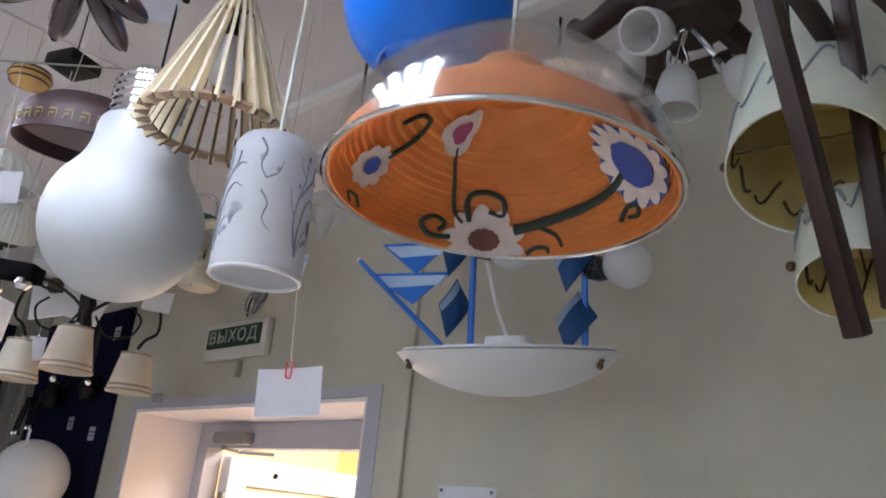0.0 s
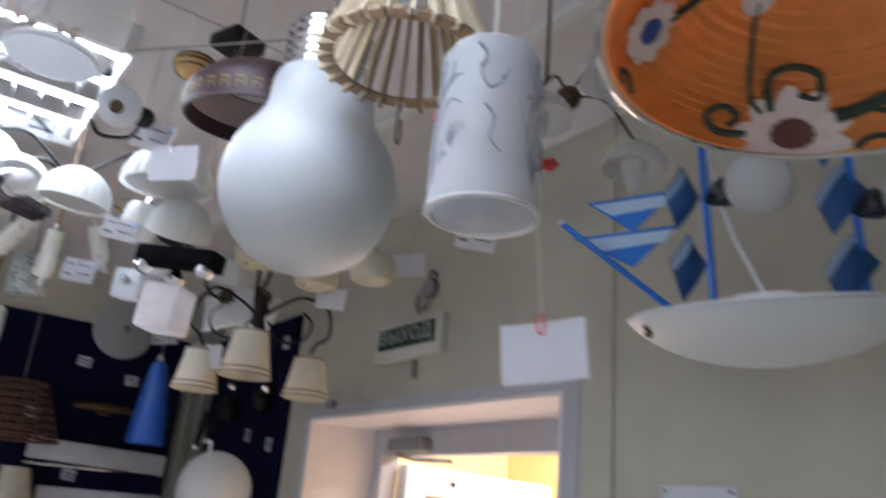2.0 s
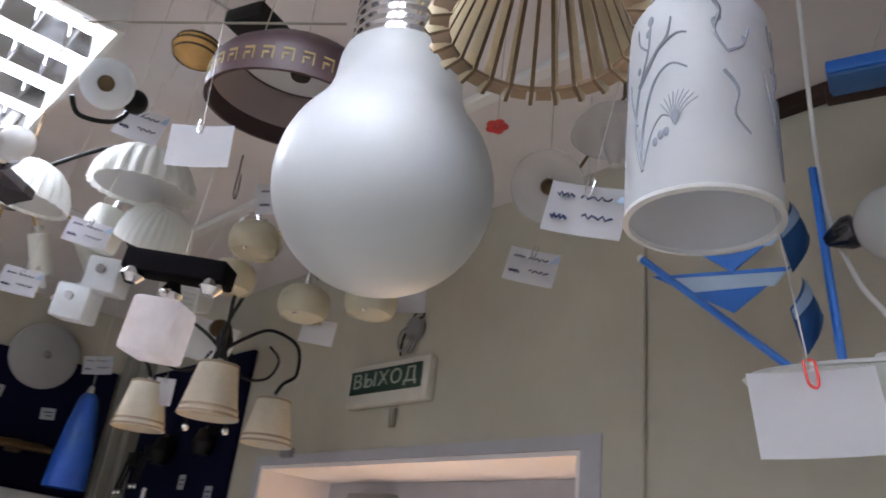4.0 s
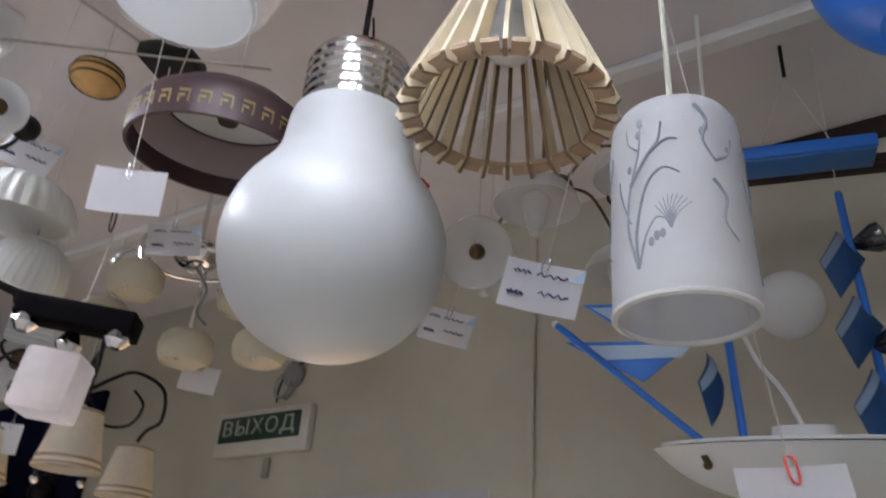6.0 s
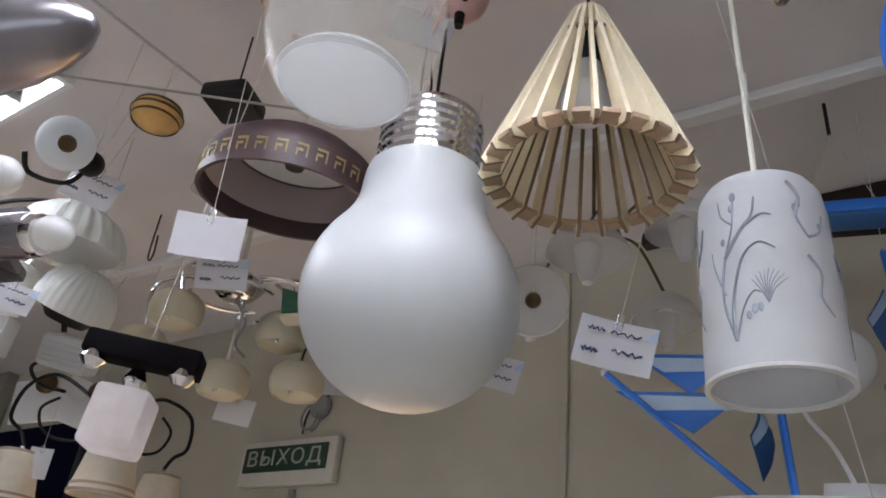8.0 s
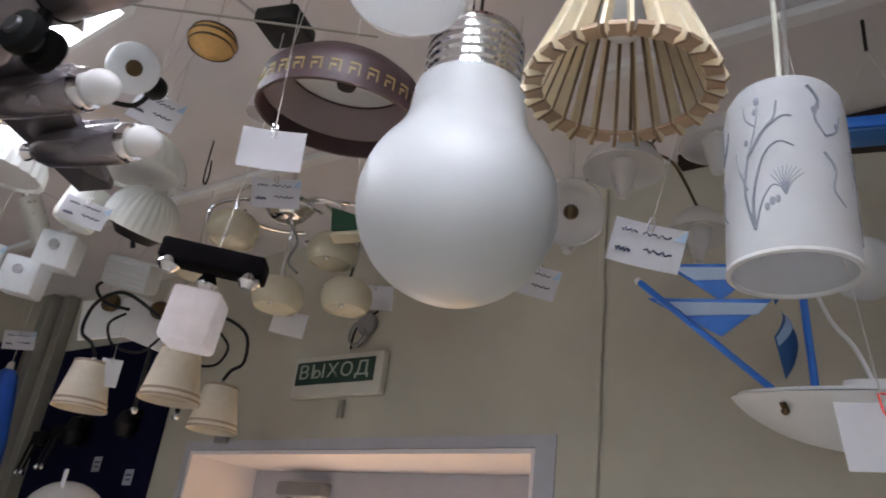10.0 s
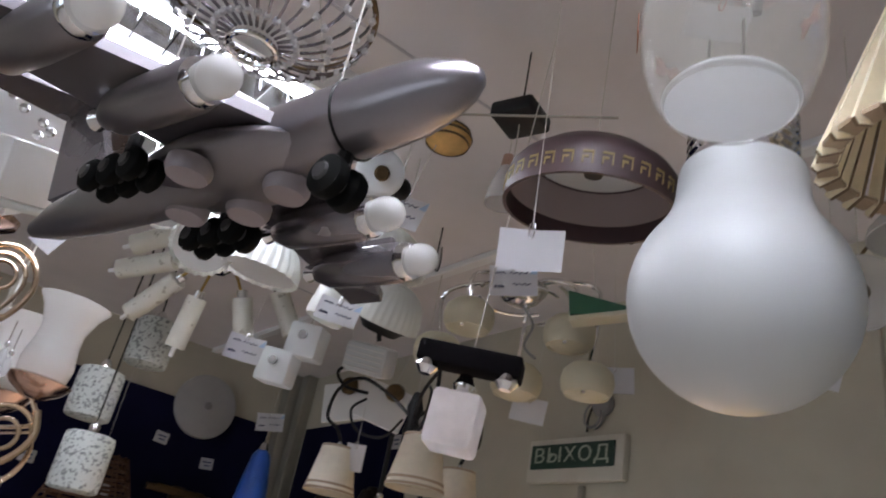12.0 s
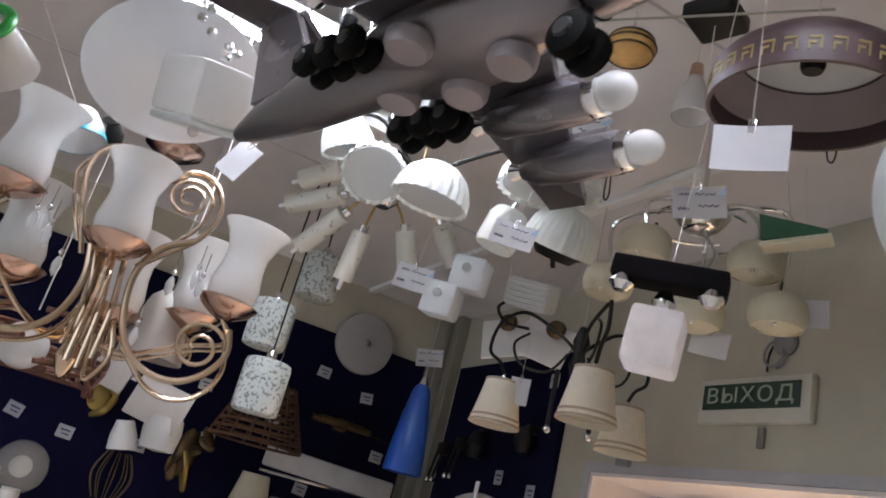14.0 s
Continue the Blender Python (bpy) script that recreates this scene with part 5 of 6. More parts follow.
def plate_lamp():
    p = thing("ceiling_lamp", pose(0.272, -1.515, 2.340, 8, -30, 0), "large round white glass plate lamp tilted on its hanger", "ceiling lamp")
    part("plate", lathe([(0, -0.028), (0.05, -0.025), (0.10, -0.014), (0.138, 0.006), (0.140, 0.010), (0.10, -0.006), (0, -0.018)], 56), OPALT, p)
    part("fitting", lathe([(0, -0.012), (0.03, -0.01), (0.02, 0.02), (0, 0.03)], 20), CHROME, p)
    part("wire", tube([(0, 0, 0.02), (0.17, 0.05, 0.33)], 0.0015, 5), CORDT, p)
    s = thing("wall_lamp", pose(0.378, -1.464, 2.238, 16, 14, 30), "white glass box shade lamp with chrome crystals", "lamp")
    part("shade", box(0.118, 0.095, 0.088, (0, 0, 0.048), 0.012), OPALG, s, "white square glass shade")
    part("inner_glass", box(0.112, 0.088, 0.012, (0, 0, -0.001), 0.005), FROST, s, "frosted lower pane")
    for k in range(7):
        part("crystal", moved(ball(0.008, n=4, seg=7), Matrix.Translation((0.03 * math.cos(k), 0.03 * math.sin(k), 0.105 + 0.012 * k))), CHROME, s, "chrome crystal bead")
    part("finial", ball(0.008, (0, 0, -0.012)), CRYSTAL, s)
    part("wire", tube([(0, 0, 0.18), (-0.08, 0.07, 0.46)], 0.0015, 5), CORDT, s)
    price_tag(pose(0.161, -1.346, 2.338, 0, 28, 62), 0.05, 0.075, False, 0.412)
    k = thing("wall_lamp", (0.006, -1.465, 2.327), "small rose gold cup lamp without its shade", "lamp")
    part("cup", lathe([(0, -0.02), (0.03, -0.016), (0.055, 0.0), (0.058, 0.012), (0.03, 0.022), (0, 0.026)], 30), COPPER, k)
    hang(k, 0.024, BRONZE, 0.003)
    b = thing("wall_lamp", pose(0.0, -1.625, 2.272, 0, -20, 60), "teal and white glass shade lamp with dark fittings", "lamp")
    part("shade", shell([(0.05, 0), (0.046, 0.03), (0.034, 0.06)], 0.002, 24), HAZE, b)
    part("band", lathe([(0.0505, 0), (0.052, 0.0), (0.049, 0.012), (0.0475, 0.012)], 24), mat("teal_glass", (0.02, 0.25, 0.36), 0.3), b, "teal glass band")
    part("fitting", moved(lathe([(0, -0.03), (0.012, -0.028), (0.018, -0.01), (0.012, 0.012), (0.02, 0.022), (0, 0.03)], 16), pose(0.05, 0.04, 0.04, 50, 20, 0)), BLACKM, b)
    part("wire", tube([(0, 0, 0.06), (-0.1, 0.0, 0.37)], 0.001, 5), CORDT, b)
    g = thing("wall_lamp", pose(0.40, -1.755, 2.24, 70, 0, 60), "round green ring lamp with a pale shade", "lamp")
    part("ring", lathe([(0.034 + 0.008 * math.cos(a), 0.008 * math.sin(a)) for a in [i * math.tau / 10 for i in range(11)]], 32), mat("bright_green_plastic", (0.02, 0.28, 0.04), 0.35), g)
    part("shade", shell([(0.034, -0.01), (0.04, -0.05), (0.045, -0.08)], 0.002, 24), HAZE, g)
    part("wire", tube([(0, 0.03, 0), (0, 0.45, 0.16)], 0.001, 5), CORDT, g)


plate_lamp()


def crystal_bowl():
    o = Vector((0.80, -1.31, 2.44))
    c = thing("chandelier", o, "crystal bead bowl chandelier with looping metal strands", "chandelier")
    R, H = 0.135, 0.075
    part("ring", lathe([(R + 0.004 * math.cos(a), 0.004 * math.sin(a) + 0.03) for a in [i * math.tau / 8 for i in range(9)]], 48), BRASSD, c)
    part("ring", lathe([(0.03 + 0.004 * math.cos(a), 0.004 * math.sin(a) - H + 0.02) for a in [i * math.tau / 8 for i in range(9)]], 24), CHROME, c)
    for k in range(28):
        a = k * math.tau / 28
        pts = [Vector((R * math.cos(s) * math.cos(a + 0.25 * s), R * math.cos(s) * math.sin(a + 0.25 * s), 0.03 - (H + 0.0) * math.sin(s))) for s in [j * 1.35 / 8 for j in range(9)]]
        s = part("strand", tube(pts, 0.0022, 5), STEEL, c, "looping strand with glass beads")
        part("beads", joined(*[moved(ball(0.0055, n=4, seg=6), Matrix.Translation(p)) for p in pts[1:8:2]]), CRYSTAL, s)
    for k in range(3):
        part("wire", tube([(R * math.cos(k * 2.1), R * math.sin(k * 2.1), 0.03), (0, 0, CEIL - o.z)], 0.001, 5), CORDT, c)


crystal_bowl()


def glass_flower():
    o = Vector((1.198, -0.484, 2.40))
    c = thing("chandelier", o, "chandelier of hazy frosted glass bells with brass stems", "chandelier")
    part("hub", ball(0.022, (0, 0.05, 0.05)), BRASSD, c)
    for x, y, z, R in ((0.0, -0.02, -0.02, 0.062), (0.13, 0.02, 0.01, 0.055), (-0.13, 0.05, -0.06, 0.055), (0.05, 0.16, -0.06, 0.055)):
        m = Matrix.Translation((x, y, z))
        b = part("bell", moved(shell([(R, 0.0), (R * 0.96, 0.012), (R * 0.75, 0.03), (R * 0.4, 0.045), (0.012, 0.05)], 0.002, 32), m), HAZE, c, "hazy frosted glass bell")
        part("drop", moved(lathe([(0, -0.05), (0.008, -0.045), (0.016, -0.02), (0.022, 0.01), (0, 0.03)], 20), m), HAZE, b)
        part("stem", tube(bend([(0, 0.05, 0.05), (x * 0.5, y * 0.5 + 0.03, z * 0.5 + 0.09), (x, y, z + 0.05)]), 0.0026), BRASSD, c)
    hang(c, 0.06, BRASSD, 0.003)
    r = thing("ceiling_lamp", pose(1.165, -0.60, 2.270, 118, 0, 30), "round hazy glass lamp dish with a dark centre", "ceiling lamp")
    part("dish", shell([(0.048, 0.012), (0.042, 0.002), (0.025, -0.006), (0.008, -0.008)], 0.002, 36), HAZE, r)
    part("hub", ball(0.011, (0, 0, 0.0)), BRASSD, r)
    part("wire", tube([(0, 0.0, 0.0), (0.0, 0.38, -0.20)], 0.001, 5), CORDT, r)


glass_flower()


def dark_chandelier():
    o = Vector((1.895, -0.565, 2.375))
    c = thing("chandelier", o, "dark wenge chandelier with chrome sockets and white glass cups", "chandelier")
    part("body", lathe([(0, -0.02), (0.045, -0.018), (0.06, 0.0), (0.05, 0.02), (0, 0.03)], 28), WENGE, c)
    for a, l in ((205, 0.135), (330, 0.13), (70, 0.13), (140, 0.12)):
        p = [Vector((0.03, 0, 0.004)), Vector((l * 0.5, 0.01, 0.022)), Vector((l * 0.85, 0, -0.004)), Vector((l, -0.012, 0.010))]
        part("arm", tube([pose(0, 0, 0, 0, 0, a) @ v for v in bend(p)], 0.019, 10, 0.65), WENGE, c, "carved dark arm")
    for q, rx, ry in (((1.888, -0.630, 2.318), 118, 0), ((1.882, -0.565, 2.290), 176, 0), ((1.826, -0.581, 2.335), 200, 30), ((1.950, -0.55, 2.285), 170, -40)):
        m = Matrix.Translation(Vector(q) - o) @ pose(0, 0, 0, rx, ry, 0)
        s = part("socket", moved(lathe([(0, -0.045), (0.009, -0.045), (0.013, -0.03), (0.013, -0.012), (0, -0.01)], 18), m), CHROME, c, "chrome socket")
        part("cup", moved(shell([(0.012, -0.018), (0.020, -0.008), (0.025, 0.012), (0.026, 0.032), (0.0245, 0.04)], 0.0025, 28), m), OPALG, s, "white glass cup")
        part("rod", tube([Vector((0, 0, -0.01)), m @ Vector((0, 0, -0.04))], 0.004), CHROME, c)
    hang(c, 0.025, BLACKM, 0.004)


dark_chandelier()


def parchment_lamp():
    o = Vector((2.037, -0.661, 2.128))
    c = thing("pendant_lamp", o, "two-tier parchment cylinder lamp in a dark wooden frame", "pendant lamp")
    for dx, dy, dz, R, h, rx in ((0.008, 0.006, -0.030, 0.069, 0.21, -30), (0.024, 0.062, -0.118, 0.050, 0.075, -22)):
        m = Matrix.Translation((dx, dy, dz)) @ pose(0, 0, 0, rx, 0, 8)
        s = part("shade", moved(shell([(R, 0), (R, h)], 0.0015, 48), m), PARCH, c, "white parchment cylinder")
        part("lining", moved(lathe([(R - 0.0022, 0.001), (R - 0.0022, h)], 48), m), YSHADE, s, "yellow parchment lining")
        part("spider", moved(joined(tube([(-R, 0, 0.05), (R, 0, 0.05)], 0.0012), tube([(0, -R, 0.05), (0, R, 0.05)], 0.0012)), m), BRASSD, s)
        part("top_disc", moved(lathe([(0, h - 0.004), (R - 0.003, h - 0.004), (R - 0.003, h), (0, h)], 40), m), YSHADE, s)
        part("screw", moved(ball(0.005, (-R - 0.005, 0, 0.03)), m), BRASSD, s)
        for k in range(7):
            a = 0.5 + k * 0.85
            for rr, z0, mt in ((R - 0.004, 0.045, BRASSD), (R + 0.0008, 0.07, GREYP)):
                pts = [m @ Vector((rr * math.cos(a + u), rr * math.sin(a + u), z0 + 0.025 * math.sin(9 * u + k))) for u in [j * 0.055 for j in range(8)]]
                part("print_line", tube(pts, 0.0013, 5), mt, s, "floral print")
                part("print_line", tube([m @ Vector((rr * math.cos(a + 0.48 + u), rr * math.sin(a + 0.48 + u), z0 - 0.012 + 0.012 * math.cos(14 * u + k))) for u in [j * 0.05 for j in range(7)]], 0.0016, 5), mt, s, "floral print")
    for p, q in ((Vector((0.026, -0.132, 0.075)), Vector((0.046, -0.038, -0.187))), (Vector((0.050, -0.01, 0.12)), Vector((0.056, 0.03, -0.15)))):
        d = q - p
        m = Matrix.Translation((p + q) / 2) @ d.to_track_quat("Z", "Y").to_matrix().to_4x4()
        part("frame_board", moved(box(0.015, 0.018, d.length, (0, 0, 0), 0.002), m), WENGE, c, "dark wooden board")
    part("cross_board", box(0.016, 0.24, 0.016, (0.03, 0.0, 0.10), 0.002), WENGE, c)
    hang(c, 0.10, BLACKM, 0.003)
    m = thing("pendant_lamp", pose(1.60, -1.12, 2.205, 0, 0, 20), "glossy maroon lamp of curved lacquered petals", "pendant lamp")
    for k in range(6):
        bm = moved(ball(0.020, n=10, seg=18), Matrix.Diagonal((0.6, 1.9, 0.6, 1)))
        part("petal", moved(bm, pose(0, 0, 0, 0, 0, k * 60) @ pose(0.0, 0.034, -0.01, -35, 0, 0)), mat("glossy_maroon_lacquer", (0.035, 0.012, 0.014), 0.12, coat=0.8) if k == 0 else bpy.data.materials["glossy_maroon_lacquer"], m, "curved maroon petal")
    part("hub", ball(0.02, (0, 0, 0.01)), BLACKM, m)
    hang(m, 0.02, BLACKM, 0.003)


parchment_lamp()


def holed_lamp():
    h = thing("wall_lamp", pose(0.624, -1.012, 2.434, 119, 0, 71), "white glass globe lamp with a dark hole and black bracket", "lamp")
    part("globe", lathe([(0.011, 0.026), (0.024, 0.024), (0.036, 0.014), (0.040, 0.0), (0.036, -0.016), (0.022, -0.030), (0.010, -0.036), (0, -0.037)], 36), FROST, h, "frosted white glass globe")
    part("socket", lathe([(0, 0.012), (0.012, 0.014), (0.0125, 0.026), (0.009, 0.029), (0, 0.028)], 20), BRASSD, h, "dark socket in the opening")
    part("mount", moved(ball(0.020, (0, 0, 0), 8, 16), pose(0.042, -0.014, -0.028)), BLACKM, h, "round black mount")
    part("bracket", tube(bend([(0.042, -0.014, -0.028), (0.022, -0.052, -0.02), (-0.028, -0.058, -0.01), (-0.044, -0.032, 0.0)]), 0.0040), BLACKM, h, "curved black arm")
    up = h.matrix_world.inverted()
    part("wire", tube([(0.042, -0.014, -0.028), up @ Vector((0.60, -0.95, CEIL))], 0.0009, 5), CORDT, h)
    price_tag(pose(0.586, -0.93, 2.446, 0, 14, 50), 0.08, 0.058, True, 0.25)
    for x, y, z, r in ((1.031, -0.572, 2.428, 0.016), (0.950, -0.240, 2.480, 0.018)):
        b = thing("red_ornament", (x, y, z), "small red glass flower hung on thread", "ornament", "red ornaments")
        for k in range(5):
            part("petal", moved(ball(r * 0.55, n=6, seg=10), pose(0, 0, 0, 70, 0, 40) @ pose(r * 0.6 * math.cos(k * 1.257), r * 0.6 * math.sin(k * 1.257), 0) @ Matrix.Diagonal((1, 1, 0.45, 1))), RED, b)
        hang(b, r, CORDT, 0.0008)


holed_lamp()

# ---- goods on the blue boards ----
WX = XW + 0.021


def board_tag(y, z, w=0.055, h=0.045, north=None, tilt=0):
    m = pose(WX + 0.002, y, z, 0, 0, 90) if north is None else pose(north, -0.024, z)
    t = thing("price_label", m @ pose(0, 0, 0, 0, tilt, 0), "small white price label pinned to the blue board", "price label", "board labels")
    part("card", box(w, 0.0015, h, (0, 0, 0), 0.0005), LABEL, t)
    part("writing", box(w * 0.62, 0.001, h * 0.12, (0, -0.0012, h * 0.14), 0), INK, t)
    part("writing", box(w * 0.45, 0.001, h * 0.10, (w * 0.06, -0.0012, -h * 0.16), 0), INK, t)
    return t


for y, z, tl in ((-0.54, 2.29, 4), (-0.33, 2.24, -6), (-0.69, 2.05, 3), (-1.57, 1.83, 12), (-1.39, 1.80, 4), (-1.14, 1.82, 0), (-0.91, 1.91, -8), (-0.50, 1.82, 5), (-1.30, 2.08, 10), (-0.98, 2.10, 0), (-0.22, 2.02, 3), (-1.72, 2.05, 0)):
    board_tag(y, z, tilt=tl)
for x, z in ((-0.72, 1.98), (-0.93, 2.02), (-1.12, 1.88), (-0.80, 1.72), (-0.70, 2.36)):
    board_tag(0, z, 0.05, 0.05, north=x)


def round_plate():
    d = thing("wall_light", pose(WX, -0.41, 2.455, 0, 90, 0), "flat round grey glass ceiling light fixed to the board", "wall light")
    part("disc", lathe([(0, 0), (0.126, 0), (0.132, 0.008), (0.128, 0.020), (0.06, 0.034), (0, 0.036)], 48), mat("grey_frosted_disc", (0.36, 0.35, 0.35), 0.45), d)
    part("knob", lathe([(0, 0.034), (0.014, 0.034), (0.016, 0.044), (0.008, 0.052), (0, 0.053)], 18), GREYD, d, "grey centre knob")


round_plate()


def marble_strip():
    s = thing("wall_light", (WX, -0.40, 1.905), "long flat marbled glass wall light", "wall light")
    part("glass", moved(box(0.03, 0.56, 0.085, (0.018, 0, 0), 0.008), pose(0, 0, 0, -2)), MARBLE, s)
    part("edge", box(0.012, 0.57, 0.012, (0.010, 0, -0.052), 0.003), CHROME, s)
    t = thing("wall_light", (WX, -0.36, 1.72), "second long marbled glass wall light", "wall light")
    part("glass", box(0.03, 0.50, 0.10, (0.018, 0, 0), 0.008), MARBLE, t)
    b = thing("wall_light", (WX, -0.42, 2.10), "narrow brass picture light with a dark bar", "wall light")
    part("bar", tube([(0.045, -0.13, 0), (0.045, 0.13, 0.0)], 0.014, 14), BRASSD, b)
    part("shade", box(0.02, 0.20, 0.022, (0.052, 0, 0.008), 0.006), BRASSD, b, "dull brass strip")
    part("bracket", box(0.045, 0.05, 0.05, (0.022, 0, 0), 0.004), BRASSD, b)
    part("rod", tube([(0.03, 0.13, 0.0), (0.03, 0.30, -0.03)], 0.004), BLACKM, b)


marble_strip()


def rattan_lamp():
    r = thing("wall_light", (-1.40, -0.78, 1.93), "brown woven rattan bowl lamp on the board", "wall light")
    for k in range(8):
        z, R = 0.03 * k, 0.17 - 0.012 * k
        part("hoop", lathe([(R + 0.006 * math.cos(a), z + 0.006 * math.sin(a)) for a in [i * math.tau / 6 for i in range(7)]], 40), RATTAN, r)
    for k in range(16):
        a = k * math.tau / 16
        part("rib", tube([(0.174 * math.cos(a), 0.174 * math.sin(a), 0), (0.09 * math.cos(a), 0.09 * math.sin(a), 0.22)], 0.004, 5), RATTAN, r)
    part("bracket", box(0.06, 0.04, 0.04, (-0.165, 0, 0.1), 0.004), BRASSD, r)
    hang(r, 0.21, CORDT, 0.001)


rattan_lamp()


def wall_cluster():
    g = thing("wall_light", (WX, -1.48, 1.66), "clear glass globe wall lamp on a white neck", "wall light")
    part("globe", ball(0.085, (0.13, 0, 0.0)), THIN, g)
    part("inner_globe", ball(0.035, (0.13, 0, 0)), HAZE, g)
    part("neck", tube([(0.13, 0, -0.14), (0.13, 0, -0.07)], 0.03, 18), WHITE, g)
    part("arm", tube(bend([(0.0, 0, -0.16), (0.06, 0, -0.19), (0.13, 0, -0.14)]), 0.010), CHROME, g)
    s = thing("wall_light", (WX, -1.20, 1.79), "white ceramic spotlight with a chrome cage below", "wall light")
    part("shade", moved(shell([(0.05, 0), (0.046, 0.05), (0.03, 0.10)], 0.003, 28), pose(0.10, 0, 0, 12, 0, 0)), WHITE, s)
    part("arm", tube(bend([(0, 0, 0.1), (0.05, 0, 0.13), (0.10, 0, 0.10)]), 0.007), CHROME, s)
    for k in range(10):
        a = k * 0.628
        part("cage_wire", tube(bend([(0.1 + 0.04 * math.cos(a), 0.04 * math.sin(a), -0.01), (0.1 + 0.07 * math.cos(a), 0.07 * math.sin(a), -0.09), (0.1 + 0.04 * math.cos(a), 0.04 * math.sin(a), -0.17)]), 0.0022, 5), BRASSD, s)
    b = thing("wall_light", (WX, -0.97, 1.84), "dark antique brass wall sconce with leaf ornaments", "wall light")
    part("plate", moved(ball(0.05, n=8, seg=16), Matrix.Translation((0.02, 0, 0)) @ Matrix.Diagonal((0.4, 0.8, 1.8, 1))), BRASSD, b)
    for k in range(6):
        a = -1.2 + k * 0.45
        part("leaf", moved(ball(0.03, n=6, seg=10), Matrix.Translation((0.06 + 0.01 * k, 0.05 * math.sin(a * 2), 0.08 * math.sin(a))) @ pose(0, 0, 0, 30 * k, 20, 40 * k) @ Matrix.Diagonal((0.3, 0.7, 1.3, 1))), BRASSD, b)
    part("arm", tube(bend([(0.02, 0, -0.05), (0.08, 0.02, -0.13), (0.13, 0, -0.06), (0.11, -0.02, 0.0)]), 0.008), GOLD, b)
    y = thing("wall_light", (WX, -0.71, 1.74), "cream fabric cone shade wall lamp", "wall light")
    part("shade", moved(shell([(0.085, -0.08), (0.075, -0.02), (0.052, 0.09)], 0.002, 32), Matrix.Translation((0.10, 0, 0))), CREAM, y)
    part("arm", tube(bend([(0, 0, -0.05), (0.06, 0, -0.09), (0.10, 0, -0.03)]), 0.007), BRASSD, y)
    o = thing("wall_light", (WX, -1.33, 1.95), "gold ornamental wall bracket with a pale shade", "wall light")
    part("bracket", tube(bend([(0.01, 0, -0.07), (0.08, 0.03, -0.05), (0.05, 0.05, 0.01), (0.09, 0.0, 0.05), (0.03, -0.04, 0.02), (0.06, -0.02, -0.03)]), 0.012), GOLD, o)
    part("backplate", moved(ball(0.04, n=8, seg=16), Matrix.Translation((0.012, 0, 0)) @ Matrix.Diagonal((0.3, 1, 1.4, 1))), GOLD, o)
    # white glass of cup and plates; its dull colour stands in for weak light
    c = thing("wall_light", (-0.09, -1.360, 1.950), "white frosted glass cup lamp facing down", "pendant lamp")
    part("shade", shell([(0.062, 0), (0.060, 0.02), (0.050, 0.075), (0.036, 0.12), (0.02, 0.135)], 0.003, 32), mat("shaded_white_glass", (0.36, 0.32, 0.29), 0.4, var=0.08), c)
    part("inside", lathe([(0, 0.07), (0.044, 0.06), (0.056, 0.01), (0.0555, 0.0095), (0.043, 0.055), (0, 0.065)], 28), GREYD, c)
    hang(c, 0.13, CORDT, 0.0016)
    w = thing("wall_light", pose(-0.47, -1.34, 1.925, 0, 0, 62), "pair of white flat glass plates, greyed for shade, on a lamp bar", "pendant lamp")
    part("plate", moved(box(0.13, 0.008, 0.085, (-0.075, 0, 0.01), 0.003), pose(0, 0, 0, 0, 14)), bpy.data.materials["shaded_white_glass"], w)
    part("plate", moved(box(0.14, 0.008, 0.10, (0.085, 0, -0.01), 0.003), pose(0, 0, 0, 0, 12)), bpy.data.materials["shaded_white_glass"], w)
    part("bar", tube([(-0.14, 0.01, 0.03), (0.15, 0.01, 0.0)], 0.006), CHROME, w)
    part("cup", moved(lathe([(0, -0.11), (0.04, -0.105), (0.046, -0.06), (0.04, -0.03), (0, -0.03)], 24), Matrix.Translation((0.10, 0.03, -0.02))), HAZE, w)
    hang(w, 0.03, CORDT, 0.0016)
    # twig lamp under the gold chandelier
    t = thing("pendant_lamp", (-0.36, -1.58, 1.93), "brown twig basket lamp with pale inner glass", "pendant lamp")
    rnd = random.Random(4)
    for k in range(34):
        a, b = rnd.uniform(0, 6.28), rnd.uniform(0, 6.28)
        z0, z1 = rnd.uniform(-0.07, 0.07), rnd.uniform(-0.07, 0.07)
        part("twig", tube(bend([(0.16 * math.cos(a), 0.16 * math.sin(a), z0), (0.17 * math.cos((a + b) / 2), 0.17 * math.sin((a + b) / 2), (z0 + z1) / 2 + 0.02), (0.16 * math.cos(b), 0.16 * math.sin(b), z1)], 4), 0.006, 5), TWIG, t)
    part("glass", ball(0.05, (0, 0, 0)), HAZE, t, "pale inner glass")
    hang(t, 0.08, CORDT, 0.0016)
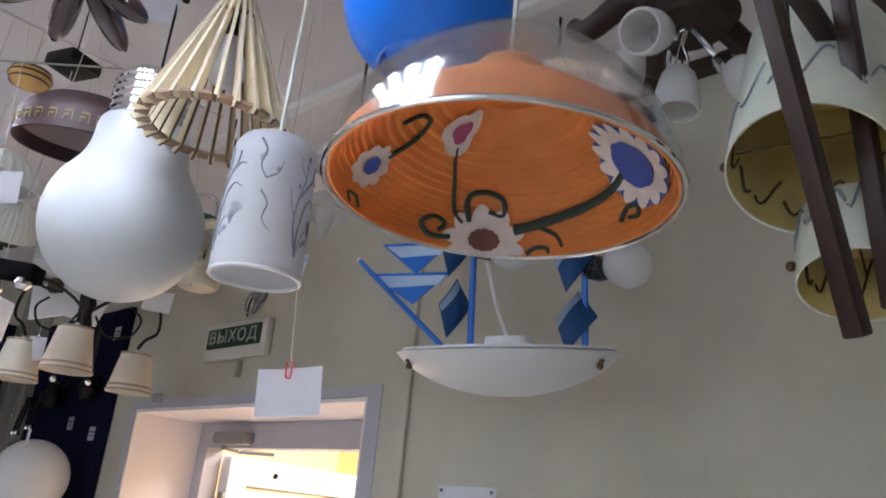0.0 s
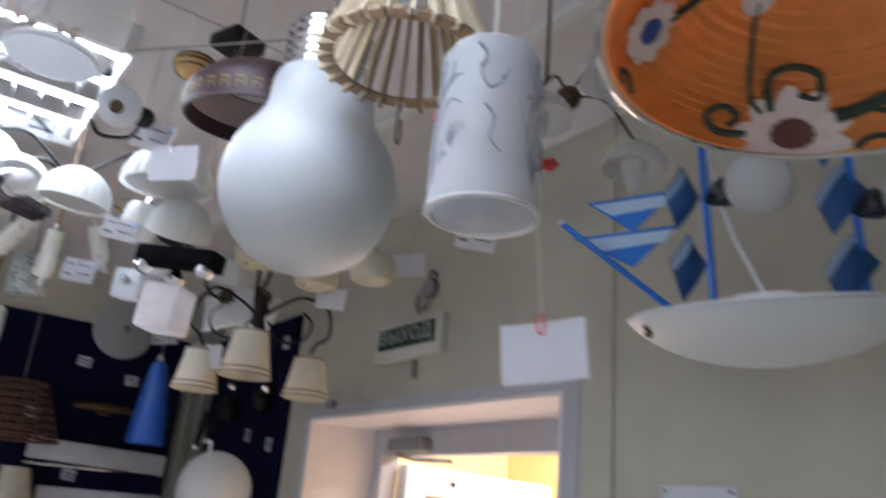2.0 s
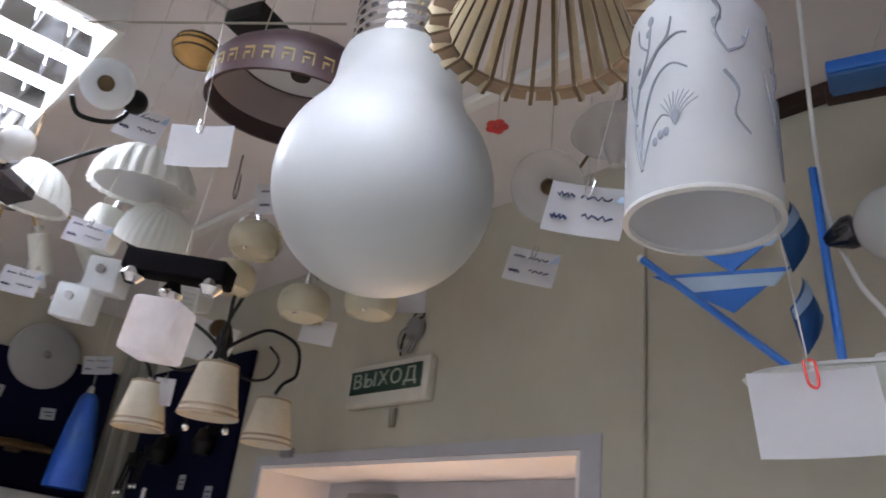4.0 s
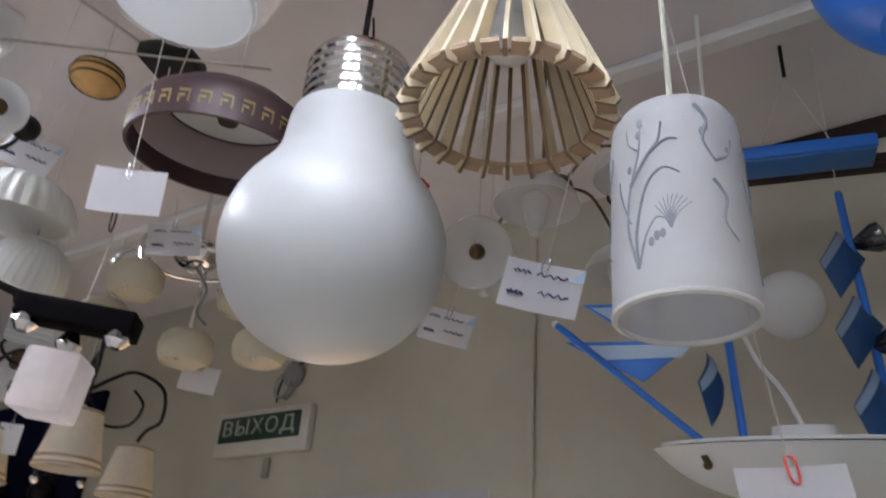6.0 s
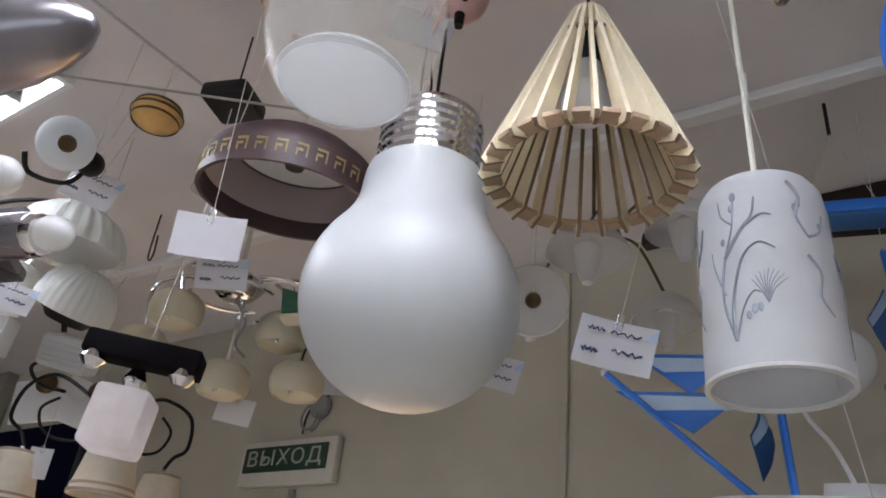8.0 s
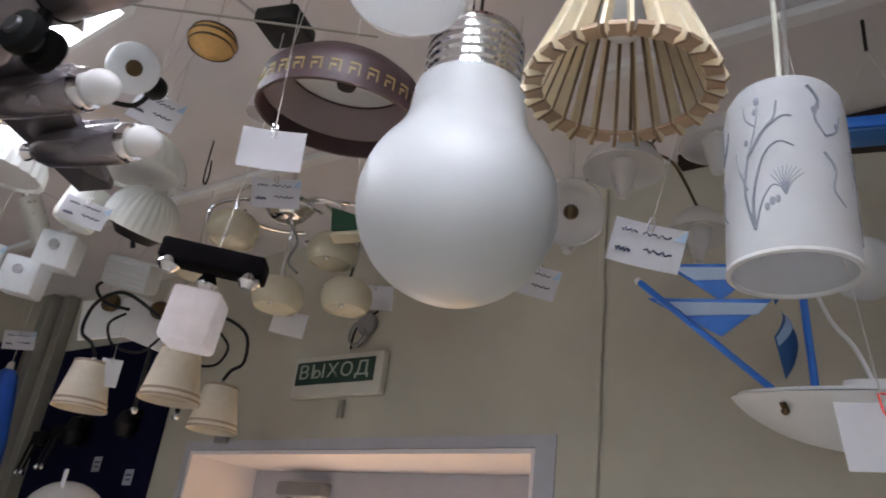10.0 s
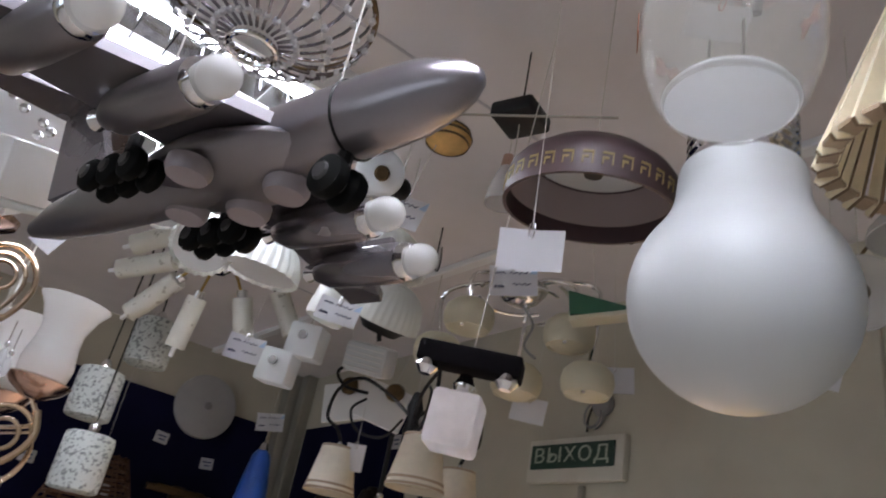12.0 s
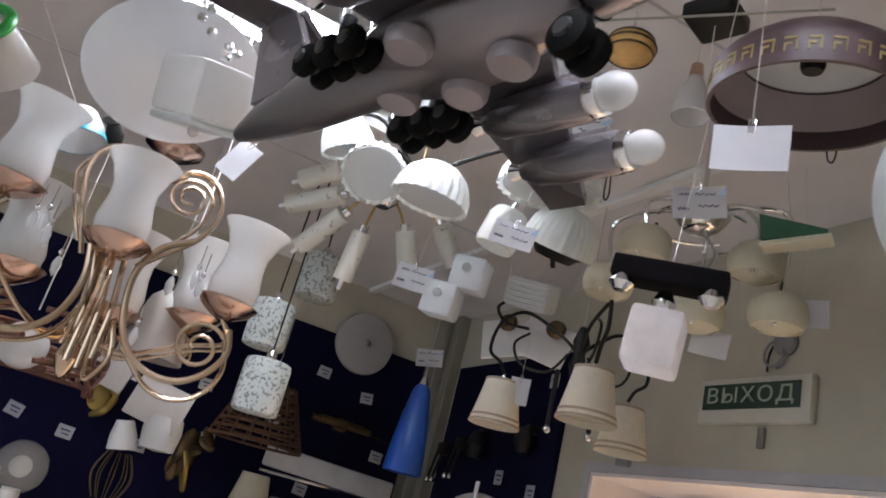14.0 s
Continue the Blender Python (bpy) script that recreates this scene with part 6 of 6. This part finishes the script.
    # black wall lanterns beside the profile
    for x, z in ((-1.36, 2.06), (-1.22, 2.08)):
        n = thing("wall_light", (x, -0.022, z), "black metal wall lamp with two thin chrome arms", "wall light", "black wall lamps")
        part("bracket", box(0.07, 0.03, 0.05, (0, -0.016, 0.05), 0.004), BLACKM, n)
        for k in (-0.02, 0.02):
            part("arm", tube([(k, -0.03, 0.04), (k, -0.05, -0.07)], 0.006), BLACKM, n)
            part("tip", ball(0.012, (k, -0.05, -0.08)), CHROME, n, "bright lamp tip")
    for x, z, s in ((-0.86, 1.80, 0.06), (-1.05, 2.12, 0.05), (-0.75, 2.14, 0.045)):
        n = thing("wall_light", (x, -0.022, z), "dark metal lantern on the blue board", "wall light", "dark lanterns")
        part("body", moved(lathe([(0, -s), (s * 0.5, -s * 0.9), (s * 0.8, 0), (s * 0.4, s), (0, s * 1.1)], 12), Matrix.Translation((0, -s, 0))), BLACKM, n)
        part("bracket", box(0.03, 0.04, 0.03, (0, -0.02, s), 0.003), BLACKM, n)
    p = thing("wall_light", (-0.69, -0.022, 1.806), "white opal ball lamp on a chrome bracket with a paper tag", "wall light")
    part("globe", ball(0.128, (0, -0.19, 0)), OPALG, p)
    part("neck", lathe([(0.045, -0.145), (0.05, -0.118), (0.03, -0.112)], 28), CHROME, p).location = (0, -0.19, 0)
    part("arm", tube(bend([(0, -0.0, -0.15), (0, -0.10, -0.19), (0, -0.19, -0.15)]), 0.010), CHROME, p)
    part("saucer", lathe([(0, -0.168), (0.06, -0.163), (0.065, -0.153), (0, -0.148)], 28), WHITE, p).location = (0, -0.19, 0)
    part("paper_strip", box(0.02, 0.004, 0.08, (0.045, -0.245, 0.115), 0.001), PAPER, p)


wall_cluster()


def wall_notices():
    n = thing("paper_notice", (1.12, -0.003, 1.755), "white printed paper sheet pinned on the wall", "notice")
    part("sheet", box(0.16, 0.002, 0.22, (0, 0, 0), 0.0005), PAPER, n)
    part("writing", box(0.075, 0.001, 0.008, (0, -0.0015, 0.055), 0), INK, n)
    for x in (-0.07, 0.07):
        part("pin", ball(0.004, (x, -0.003, 0.1)), GREYD, n)
    b = thing("alarm_box", (-0.30, -0.012, 2.10), "small grey detector box above the door", "detector")
    part("body", box(0.05, 0.022, 0.03, (0, 0, 0), 0.004), GREYD, b)


wall_notices()
